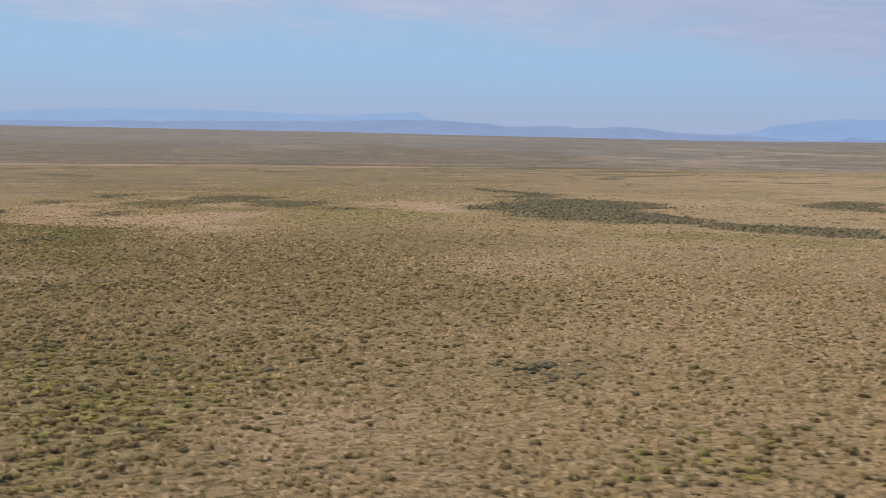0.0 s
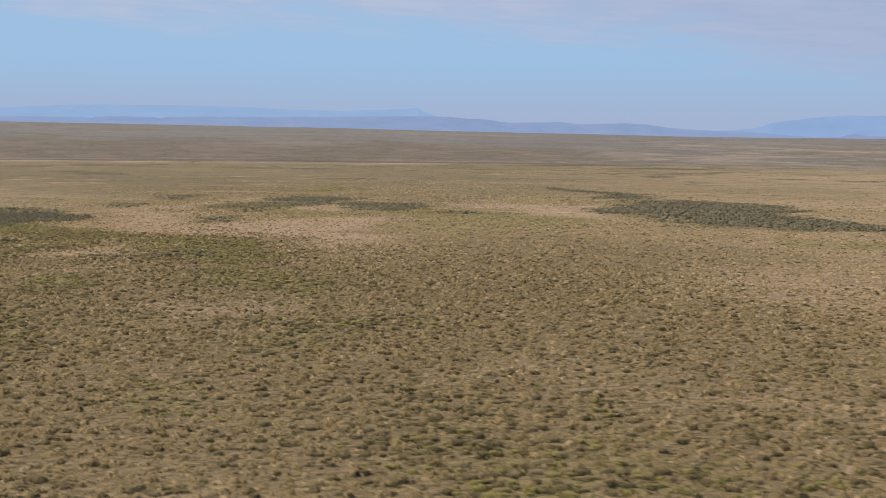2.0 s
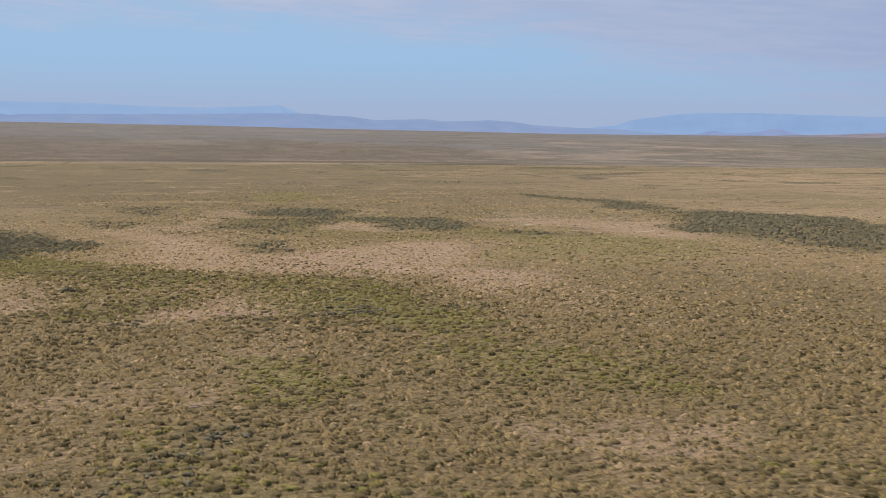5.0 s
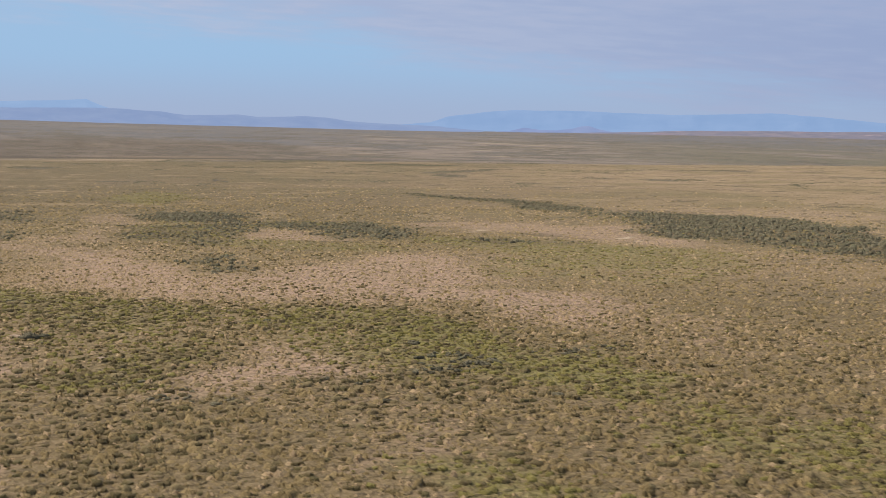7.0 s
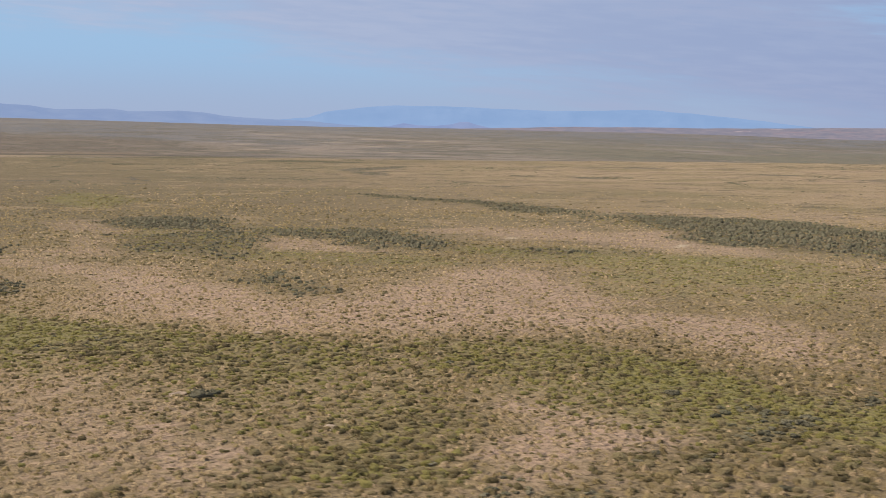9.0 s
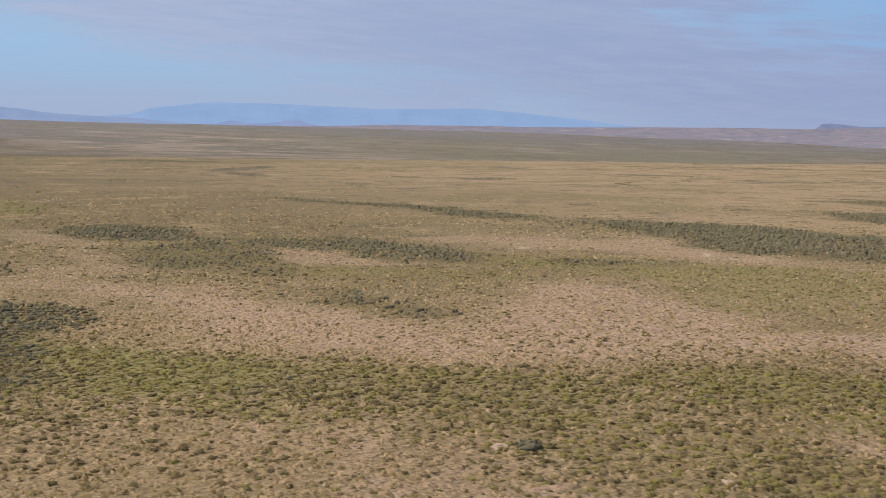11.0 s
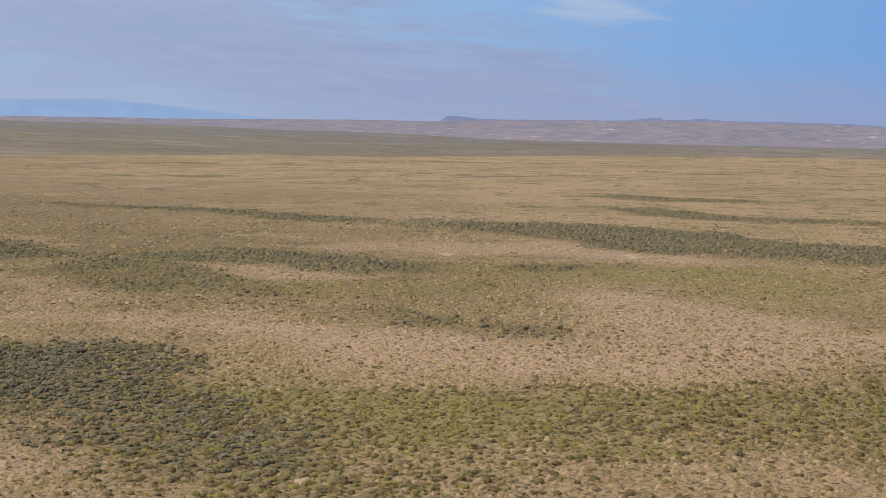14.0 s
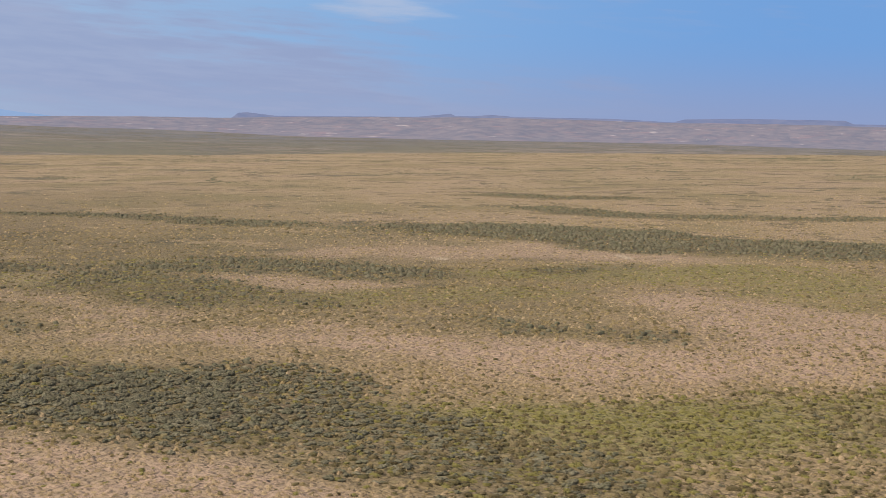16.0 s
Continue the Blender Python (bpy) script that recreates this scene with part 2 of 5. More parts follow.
STRAW_TUFT = plant_material("straw_grass", (0.318, 0.231, 0.130), (0.525, 0.392, 0.236), thin=0.05)
GREEN_TUFT = plant_material("green_grass", (0.188, 0.163, 0.052), (0.300, 0.262, 0.090), thin=0.05)
OLIVE_TUFT = plant_material("olive_grass", (0.198, 0.148, 0.068), (0.412, 0.314, 0.160), thin=0.05)
SAGE_LEAF = plant_material("sage_leaf", (0.086, 0.077, 0.047), (0.272, 0.242, 0.158), (0.160, 0.152, 0.092), 0.07)
GREY_SCRUB = plant_material("grey_scrub", (0.140, 0.106, 0.052), (0.290, 0.230, 0.122), (0.205, 0.172, 0.086), 0.08)
DARK_SHRUB = plant_material("brown_shrub", (0.092, 0.071, 0.033), (0.222, 0.174, 0.084), (0.138, 0.120, 0.052), 0.10)


def stem_material():
    m, n, shader = material("grey_bark", 0.9)
    at = n.add("ShaderNodeTexCoord").outputs["Object"]
    n.feed(shader.inputs["Base Color"], n.mix(n.noise(at, 30.0), (0.070, 0.052, 0.038), (0.170, 0.140, 0.110)))
    return m


def rock_material():
    m, n, shader = material("pale_sandstone", 0.9)
    at = n.add("ShaderNodeTexCoord").outputs["Object"]
    spots = n.noise(at, 7.0, 5, 0.65)
    n.feed(shader.inputs["Base Color"], n.mix(spots, (0.230, 0.172, 0.122), (0.410, 0.320, 0.235)))
    bump(n, shader, n.noise(at, 18.0, 5), 0.6, 0.03)
    return m


def hazed_material(name, shade, lit, air, amount, scale):
    """Far slopes, with the bright haze before them put in as blue emission."""
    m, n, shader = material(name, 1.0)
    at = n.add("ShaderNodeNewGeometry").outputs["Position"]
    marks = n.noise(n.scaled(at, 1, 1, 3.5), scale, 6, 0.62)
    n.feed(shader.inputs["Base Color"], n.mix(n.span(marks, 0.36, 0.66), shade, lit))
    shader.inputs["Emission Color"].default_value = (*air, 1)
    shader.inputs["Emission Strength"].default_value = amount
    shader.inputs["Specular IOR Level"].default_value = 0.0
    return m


def hill_material():
    m, n, shader = material("badland_slopes", 1.0)
    at = n.add("ShaderNodeNewGeometry").outputs["Position"]
    marks, beds, spots = n.noise(at, 0.020, 7, 0.68), n.noise(n.scaled(at, 0.35, 0.35, 6.0), 0.03, 5, 0.6), n.noise(at, 0.016, 6, 0.7)
    colour = n.mix(n.span(marks, 0.36, 0.64), (0.085, 0.075, 0.075), (0.150, 0.118, 0.105))
    colour = n.mix(n.span(beds, 0.54, 0.68, 0.0, 0.7), colour, (0.185, 0.112, 0.092))
    colour = n.mix(n.span(n.math("ADD", n.math("MULTIPLY", spots, 0.6), n.math("MULTIPLY", beds, 0.4)), 0.585, 0.64, 0.0, 0.8), colour, (0.330, 0.280, 0.250))
    n.feed(shader.inputs["Base Color"], colour)
    # bluish haze painted over the slopes as a faint emission
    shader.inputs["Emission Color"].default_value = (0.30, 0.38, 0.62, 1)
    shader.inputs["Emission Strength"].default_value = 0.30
    shader.inputs["Specular IOR Level"].default_value = 0.0
    return m



def paint_material():
    m, n, shader = material("white_paint", 0.6)
    at = n.add("ShaderNodeTexCoord").outputs["Object"]
    n.feed(shader.inputs["Base Color"], n.mix(n.noise(at, 1.5), (0.70, 0.69, 0.66), (0.82, 0.81, 0.79)))
    return m


WHITE = paint_material()
STEM, ROCK, HILLS = stem_material(), rock_material(), hill_material()
FAR_BLUE = hazed_material("far_range", (0.02, 0.025, 0.03), (0.035, 0.04, 0.045), (0.236, 0.362, 0.606), 1.0, 0.006)
PALE_BLUE = hazed_material("palest_range", (0.02, 0.025, 0.03), (0.035, 0.04, 0.045), (0.258, 0.390, 0.630), 1.0, 0.006)
NEAR_BLUE = hazed_material("purple_hills", (0.03, 0.03, 0.035), (0.05, 0.05, 0.05), (0.240, 0.340, 0.575), 0.88, 0.008)
MESA = hazed_material("dark_mesas", (0.03, 0.028, 0.036), (0.06, 0.05, 0.052), (0.195, 0.25, 0.43), 0.80, 0.02)
BUTTE = hazed_material("butte_slopes", (0.03, 0.03, 0.045), (0.06, 0.055, 0.065), (0.232, 0.320, 0.555), 0.90, 0.015)


# ---- the lie of the land ----
def smooth(a, b, x):
    t = np.clip((x - a) / (b - a), 0, 1)
    return t * t * (3 - 2 * t)


def lattice(ix, iy, seed):
    h = (ix * 374761393 + iy * 668265263 + seed * 974634777) & 0xFFFFFFFF
    h = ((h ^ (h >> 13)) * 1274126177) & 0xFFFFFFFF
    return ((h ^ (h >> 16)) & 0xFFFF) / 65535.0


def noise2(x, y, size, seed=0):
    """Smooth value noise between -1 and 1."""
    x, y = np.asarray(x, float) / size, np.asarray(y, float) / size
    ix, iy = np.floor(x).astype(np.int64), np.floor(y).astype(np.int64)
    fx, fy = x - ix, y - iy
    fx, fy = fx * fx * (3 - 2 * fx), fy * fy * (3 - 2 * fy)
    low = lattice(ix, iy, seed) * (1 - fx) + lattice(ix + 1, iy, seed) * fx
    high = lattice(ix, iy + 1, seed) * (1 - fx) + lattice(ix + 1, iy + 1, seed) * fx
    return 2 * (low * (1 - fy) + high * fy) - 1


CENTRE = (-70.0, 70.0)
# low swells and shallow hollows of the bench: where, how high, how wide
SWELLS = ((-84, 165, -0.45, 13), (-4, 206, 0.60, 26), (-52, 181, 0.40, 11), (-70, 222, 0.35, 14), (18, 225, 0.35, 24))


def height(x, y):
    """The tilted bench under the flight, the shallow basin past its rim, and the plain that climbs to the horizon."""
    x, y = np.asarray(x, float), np.asarray(y, float)
    dx, dy = x - CENTRE[0], y - CENTRE[1]
    r, az = np.hypot(dx, dy), np.degrees(np.arctan2(dx, dy))
    bench = 3.3 - 0.0235 * y + 0.010 * (x + 20)
    bench = bench + 0.35 * noise2(x, y, 38, 3) + 0.12 * noise2(x, y, 13, 4)
    for mx, my, lift, reach in SWELLS:
        bench = bench + lift * np.exp(-((x - mx) ** 2 + (y - my) ** 2) / (2 * reach ** 2))
    basin = np.interp(r, [900, 1300, 1700, 2200, 3000, 4000, 4700, 5200], [-21, -23.5, -22, -19.5, -13.5, -5.5, 0, 4])
    basin = basin + 1.2 * noise2(x, y, 420, 5) + 0.5 * noise2(x, y, 130, 6)
    basin = basin - 12 * np.exp(-((az - 42) / 14) ** 2) * smooth(1050, 1600, r) * smooth(4300, 3300, r)
    basin = basin + np.interp(az, [-40, -20, -5, 0, 10, 15, 22, 30, 60], [4, 2, -5, -9, -14, -14, -9, -5, 0]) * smooth(2300, 4600, r)
    bluff = 13 * np.exp(-((r - 1750) / 330) ** 2) * smooth(16, -14, az + 6 * noise2(x, y, 300, 8)) * smooth(-70, -40, az)
    rim = 1050 + 90 * noise2(x, y, 240, 7)
    return bench + (basin + bluff - bench) * smooth(rim - 130, rim + 190, r)


def ring(r, az):
    """A place at a distance and bearing from the middle of the flight."""
    return CENTRE[0] + r * np.sin(np.radians(az)), CENTRE[1] + r * np.cos(np.radians(az))


PATCHES, WASHES = [], []


def patch(kind, amount, soft, *corners):
    """A stand of one plant, or a bare spot: its outline on the ground and how softly it ends."""
    PATCHES.append((kind, amount, soft, corners))


def wash(middle, along, across, amount):
    """A far line of brush: a rough ellipse with two half axes."""
    WASHES.append((middle, along, across, amount))


patch("sage", 1.0, 5.0, (18.4, 258.3), (20.4, 248.4), (28.6, 244.6), (33.7, 238.8), (29.2, 222.8), (26.5, 209.4), (6.6, 193.7), (3.4, 197.9), (1.4, 202.7), (-0.1, 210.1), (2.4, 219.4), (8.2, 234.5), (8.8, 246.5))
patch("sage", 0.95, 5.0, (19.9, 248.4), (28.4, 243), (28, 229.5), (21.2, 221.2), (13.9, 208.9), (15.5, 201.5), (14.1, 193.4), (16.7, 187), (31, 177.2), (8, 172.1), (4.9, 183.3), (5.1, 190.2), (2.5, 196.3), (-2.4, 205.2), (-0.9, 213.8), (2.9, 221.8), (6.2, 238.9))
patch("sage", 0.38, 3.0, (12.1, 322.2), (24.1, 316.3), (15.9, 258.2), (3.1, 215.2), (6.1, 261), (6.2, 292.8))
patch("sage", 0.9, 3.4, (-4.4, 360.9), (3.1, 347.2), (9.2, 332.3), (17.3, 322.7), (19.6, 308.7), (17.5, 291.5), (13, 276), (5.3, 264.9), (2, 271.4), (6.9, 292), (9.8, 311.6), (5.3, 324.6), (-0.8, 338.6))
patch("sage", 0.9, 3.0, (33, 221), (24, 200), (35, 186), (31, 171), (18, 168), (12, 178), (8, 194), (12, 212))
patch("sage", 0.75, 2.0, (27.8, 184.7), (36.0, 174.7), (43.6, 166.5), (53.3, 161.4), (47.3, 143.2), (38.6, 152.9), (29.8, 162.8))
patch("sage", 0.7, 2.5, (68.5, 260.9), (81.5, 272.3), (87.4, 264.6), (76.7, 232.2), (67.0, 230.9))
patch("sage", 0.45, 2.7, (11.7, 274.2), (17.5, 257.2), (9.5, 247.4), (4.5, 263.7))
patch("sage", 1.0, 4.4, (-62.2, 273.2), (-57.4, 282.2), (-49.7, 280.9), (-45.2, 271.4), (-50.3, 248.6), (-55.4, 249.4), (-60.3, 257.4))
patch("sage", 0.6, 2.6, (-63.4, 226.3), (-57.8, 233.8), (-53.4, 232.2), (-54.3, 220.5), (-61.1, 212.8), (-63.9, 217.3))
patch("sage", 0.55, 3.8, (-49.2, 251.9), (-47, 239.2), (-51.9, 216.8), (-58.4, 210.6), (-62, 211.6), (-63.2, 221.7), (-60.8, 235.5))
patch("sage", 0.95, 2.3, (-34.1, 246.8), (-30.5, 239.8), (-31.8, 227.8), (-30.5, 217.8), (-28.6, 214), (-33.1, 207.7), (-36.1, 209.5), (-37.6, 214.9), (-37.7, 222.9), (-37.3, 233.1))
patch("sage", 0.8, 1.5, (-26, 207.4), (-22, 204.3), (-18.8, 200.1), (-19.5, 196.4), (-23.7, 198.3), (-27.5, 202.6))
patch("sage", 0.45, 1.3, (-18, 203.9), (-13.8, 196.5), (-16.6, 193.7), (-21.4, 200.1))
patch("sage", 0.55, 1.5, (-57, 192.4), (-54.4, 188.6), (-54.9, 182.9), (-54, 177.5), (-53.9, 172.9), (-56.1, 172.5), (-58.1, 177.3), (-59, 182.8), (-59.5, 187))
patch("sage", 0.5, 1.6, (-55.4, 195.6), (-54.3, 189.8), (-54.6, 182.1), (-55.2, 175), (-57.4, 172.8), (-58.2, 178), (-60.6, 182.2), (-59.3, 189.3))
patch("sage", 0.8, 1.8, (-48, 263.5), (-46.1, 255.7), (-53, 246.9), (-57.1, 250.9))
patch("sage", 0.65, 2.6, (-58.2, 237.7), (-51.7, 235.1), (-57.1, 223.8), (-60, 215.2), (-63.9, 212.6), (-66.2, 219.7), (-63.8, 229.2))
patch("sage", 0.5, 1.7, (-59, 216.1), (-52.4, 211.3), (-54.6, 205.6), (-58.2, 203.9), (-60.7, 211.2))
patch("sage", 1.0, 3.3, (-88.5, 211.5), (-87.8, 208.2), (-86.3, 204.5), (-83.8, 199.3), (-81.5, 194.1), (-81.8, 190.5), (-89.2, 183.7), (-94.3, 180.1), (-94.4, 183.4), (-94.2, 186.5), (-94.4, 189.6), (-95.7, 192.5), (-96.9, 195.6), (-97.6, 198.1))
patch("sage", 0.72, 2.0, (-81.3, 192.4), (-80.5, 188.4), (-82.1, 183.6), (-88, 178.2), (-90.2, 173.7), (-92.7, 175.8), (-93.8, 178.4), (-94.2, 180.9))
patch("sage", 0.72, 3.4, (-86.1, 202.5), (-81.6, 197.6), (-78.3, 191.7), (-78.4, 186.9), (-83.1, 177.4), (-86.8, 171.2), (-89.6, 173.6), (-90.9, 178.9), (-93.8, 182.1))
patch("sage", 0.62, 1.6, (-92.6, 179.1), (-89.3, 174.2), (-87.1, 170.7), (-88, 167.5), (-91.9, 166.5), (-92.8, 170.2), (-93.8, 175.5))
patch("sage", 0.52, 1.8, (-95.3, 178.1), (-92.9, 175.7), (-89.6, 172.8), (-87.4, 169.7), (-92.3, 166.8), (-94.8, 169.2), (-95.7, 173.4))
patch("sage", 0.75, 3.6, (-104, 217.9), (-94.2, 217.3), (-90.1, 210.6), (-84.1, 188.9), (-85.2, 181.6), (-92.7, 183))
patch("sage", 0.5, 1.9, (-66, 243.1), (-59.6, 232.8), (-58.6, 214), (-64.9, 216))
patch("sage", 0.5, 2.4, (-89.7, 241.1), (-80.3, 234.2), (-75.8, 213.7), (-82.8, 213.1))
patch("sage", 0.5, 2.0, (-61, 187.1), (-54.4, 189.9), (-52.9, 175.4), (-59, 173.5))
patch("sage", 0.75, 4.1, (-47.1, 249.5), (-29.5, 236.2), (-29.9, 212), (-42, 212.4))
patch("sage", 0.6, 3.3, (-92.7, 291.2), (-82.5, 292.7), (-77.4, 257.1), (-84.4, 252.2))
patch("sage", 0.75, 4.8, (113.3, 310.9), (128.6, 300.5), (125, 282.2), (130.2, 260.8), (121.3, 258.1), (112.3, 275.3), (110.8, 292.8))
patch("sage", 0.75, 4.8, (72.7, 262.7), (79.1, 249.7), (72.7, 244), (83.5, 220.2), (70.5, 215.4), (61.9, 227.7), (61.1, 240.5), (63.4, 256))
patch("sage", 0.7, 4.0, (80, 218.9), (81.8, 207), (99, 192.4), (81.9, 188.7), (69.1, 203.1), (68, 213.5))
patch("sage", 0.6, 1.0, (-0.9, 49.2), (0.4, 50.7), (3, 52.2), (6.5, 52.6), (4.6, 48.7), (0.3, 47.6))
patch("sage", 0.42, 1.2, (-48.8, 129.9), (-46.2, 128.6), (-48.5, 125.4), (-50.3, 127))
patch("sage", 0.42, 1.2, (-41.7, 131.6), (-38.6, 130.8), (-40.3, 127.5), (-42.7, 128.5))
patch("sage", 0.6, 0.6, (-63.8, 123.6), (-60.3, 121.3), (-61.8, 120.2), (-64.5, 121.9))
patch("sage", 0.5, 0.6, (-55.7, 123.9), (-53, 123.9), (-53.6, 121.8), (-56.4, 121.8))
patch("sage", 0.55, 0.6, (-47.9, 130.1), (-46.3, 128.4), (-49, 124.4), (-50.7, 124.9))
patch("sage", 0.5, 1.1, (-54.8, 95.2), (-52.7, 95.1), (-51.8, 91.4), (-54.5, 87.5), (-56.7, 89.6))
patch("sage", 0.45, 1.0, (-60.3, 88.4), (-56.4, 87.2), (-51.2, 86.1), (-52.1, 83.3), (-56.1, 83.4), (-59.3, 85.4))
patch("sage", 0.20, 1.4, (-71.9, 143.7), (-68.1, 142.9), (-67.4, 140), (-70.2, 136.5), (-71.2, 139))
patch("sage", 0.20, 1.4, (-65.4, 148.5), (-61.9, 145.6), (-63.7, 141.7), (-66.5, 141.8))
patch("sage", 0.22, 1.4, (-77.8, 162.1), (-73.3, 161.4), (-70.4, 151.6), (-74.1, 152.7), (-77.4, 157))
patch("sage", 0.46, 3.0, (-93.5, 181), (-85.5, 176), (-84.5, 168), (-87.5, 161), (-91, 157), (-94.5, 161), (-95.5, 166), (-95, 175))
patch("brushy", 0.7, 3.0, (-94, 180), (-85, 175), (-82, 166), (-83, 157), (-88, 151.5), (-92, 154), (-96, 164))
patch("brushy", 0.9, 2.0, (-77, 157), (-68.5, 161.5), (-57, 149.5), (-66.5, 143.5), (-73.5, 150))
patch("bare", 0.55, 2.6, (-80, 151), (-74, 147.5), (-69.5, 144), (-73, 139), (-82, 146))
patch("green", 0.38, 2.5, (-93.3, 174.4), (-86.5, 171.9), (-83.9, 161.7), (-85.4, 154.4), (-91.0, 150.2), (-95.6, 153.3), (-97.2, 159.6))
patch("brushy", 0.9, 2.5, (-93.3, 174.4), (-86.5, 171.9), (-83.9, 161.7), (-85.4, 154.4), (-91.0, 150.2), (-95.6, 153.3), (-97.2, 159.6))
patch("green", 0.95, 2.0, (-80.1, 177.1), (-78.4, 175.2), (-79.4, 171), (-77.5, 165.4), (-81.7, 163.5), (-85.2, 167.9), (-87, 171.3), (-86.9, 174.7))
patch("green", 0.65, 3.7, (-81, 184.5), (-78.9, 178.7), (-76, 172.9), (-70.4, 165), (-65, 155.7), (-77.8, 152.9), (-81.9, 160.6), (-85.9, 167.5), (-89.6, 172.8), (-88.9, 177.4))
patch("green", 0.95, 3.3, (-86.4, 180.6), (-80.1, 177.6), (-74.7, 169.7), (-72.3, 163.3), (-72.7, 156.7), (-77, 156.6), (-82.8, 161.3), (-88.4, 168.3))
patch("green", 0.32, 4.0, (-86, 183.1), (-77.5, 179), (-71.2, 165.8), (-66.5, 158.2), (-63.2, 152.1), (-60.7, 146.1), (-58.5, 140.9), (-59.5, 136.7), (-65.9, 140), (-69, 146), (-72.8, 152.6), (-78.8, 152.3), (-85.2, 152.5), (-90.8, 153.6))
patch("green", 0.64, 2.8, (-81, 176.8), (-76, 170.6), (-71.3, 164.5), (-66.9, 159.6), (-67.9, 151), (-72.9, 150.8), (-76.9, 153.7), (-80.9, 160))
patch("green", 0.60, 3.1, (-67.6, 159.3), (-61.8, 157.7), (-58.2, 153.4), (-57.5, 147.6), (-62.2, 141.1), (-66.1, 141), (-68.6, 144.4), (-70.4, 149.8))
patch("green", 0.65, 2.5, (-55.1, 154), (-48.1, 151.5), (-44.6, 148.3), (-47.1, 142.8), (-54.6, 138.5), (-56.3, 142.8), (-59.7, 141.7))
patch("green", 1.0, 1.6, (-47.6, 148.2), (-45.5, 146.2), (-45.2, 139.3), (-43.3, 135.4), (-42.2, 130.8), (-47.4, 124.7), (-47.4, 127.7), (-47.3, 133), (-49.3, 137), (-50.3, 141.8))
patch("green", 1.0, 1.3, (-46.6, 135.4), (-44.3, 136.2), (-43.6, 127.9), (-41.4, 124), (-39, 122.7), (-40.8, 119.4), (-44, 120.2), (-46, 123.5), (-46.8, 128.5))
patch("green", 0.5, 1.8, (-66.8, 138.5), (-60.2, 140.4), (-59.4, 136.2), (-62.6, 129.7), (-65.8, 123.4), (-69.7, 124.6), (-67.2, 130.3))
patch("green", 0.5, 5.0, (-22.2, 198.7), (-11, 188.9), (-2.5, 177.2), (-22.1, 154.3), (-25.8, 160), (-30.6, 167.5), (-34.8, 173.5))
patch("green", 0.75, 2.6, (-30.4, 211.5), (-24.5, 201.8), (-15.9, 194.4), (-2.8, 186.3), (-11.3, 179.6), (-21, 189.3), (-28, 197.6), (-34.3, 205))
patch("green", 0.6, 3.8, (-52.8, 215), (-39.5, 205.1), (-34.2, 192.6), (-43, 190.9), (-54.7, 200.6), (-60.7, 211.2))
patch("green", 0.7, 4.2, (-22, 202.3), (-13, 186.8), (-7.6, 173.1), (-20.7, 169.3), (-29.7, 174.2), (-25.3, 187.9), (-28.6, 198.7))
patch("green", 0.55, 2.1, (-27.4, 177), (-20.7, 169.3), (-35, 165.6), (-37.3, 170.4))
patch("green", 0.85, 2.5, (-51.3, 138.9), (-46.3, 144), (-42.5, 133.7), (-40.4, 126.4), (-41.4, 113.9), (-43.3, 116.5), (-46.8, 122.1), (-50.5, 128))
patch("green", 0.6, 2.7, (-42.5, 119), (-37.9, 113.7), (-31.7, 110.2), (-31.3, 103.6), (-33.8, 96.9), (-37.3, 97), (-41, 100.9), (-43.7, 109.6))
patch("green", 0.38, 3.0, (-79.6, 171.9), (-68.2, 160.8), (-61.8, 153.3), (-58.4, 145.5), (-65.9, 135), (-68.4, 128), (-73.6, 142))
patch("green", 0.6, 1.2, (-86.5, 177.4), (-81.5, 172.2), (-75.9, 152.6), (-77.7, 146.7))
patch("green", 0.7, 2.0, (-55.3, 110.5), (-50.8, 110.4), (-47.5, 103), (-50.1, 97.3), (-53.3, 97.4), (-55.7, 101.9))
patch("green", 0.5, 0.8, (-56.7, 90.7), (-54, 89.6), (-53.3, 86.2), (-54.5, 83.4), (-56.7, 86.4))
patch("green", 0.7, 5.0, (-75.7, 340.9), (-61.2, 388.2), (-50.7, 343.8), (-60.2, 310.4))
patch("green", 0.6, 1.4, (-87.9, 180.1), (-82.9, 180.2), (-80.9, 172.5), (-83.6, 165.6))
patch("green", 0.5, 2.9, (-46, 259.1), (-35.1, 247), (-36.1, 221.8), (-40.2, 229.3), (-47.9, 242.2))
patch("green", 0.5, 3.9, (-60.7, 254.4), (-49.4, 245.5), (-55.8, 209.9), (-64.1, 211.6), (-64.3, 229.2))
patch("green", 0.55, 2.4, (-52.1, 248), (-43.9, 239.3), (-53.3, 227), (-57.2, 233.1))
patch("green", 0.55, 3.8, (-60.4, 147), (-50.6, 149.3), (-42.9, 140.5), (-41.8, 122.5), (-50.9, 123.2))
patch("green", 0.6, 4.2, (10.1, 154.5), (28, 153.6), (47, 142.2), (42.4, 128.3), (25.6, 140.4), (10.2, 145.2))
patch("green", 0.6, 4.8, (-34, 211), (-18.7, 205.3), (-11.2, 189.3), (1.1, 180.5), (-10.9, 173.3), (-28.9, 184.1))
patch("green", 0.75, 1.1, (-22.1, 50.7), (-20, 49.2), (-17.4, 43.9), (-12.6, 39.4), (-10.5, 37), (-10.7, 34.4), (-14, 34.9), (-16, 35.5))
patch("green", 0.6, 1.3, (-24.5, 45.1), (-22.6, 47.5), (-20.7, 48.3), (-18.8, 46.6), (-17.1, 44.7), (-17.1, 42.5), (-24.4, 42.3))
patch("green", 0.50, 3.0, (-60, 97), (-52.5, 91), (-47.5, 83.5), (-43, 73), (-42.5, 67), (-50, 67), (-56, 85))
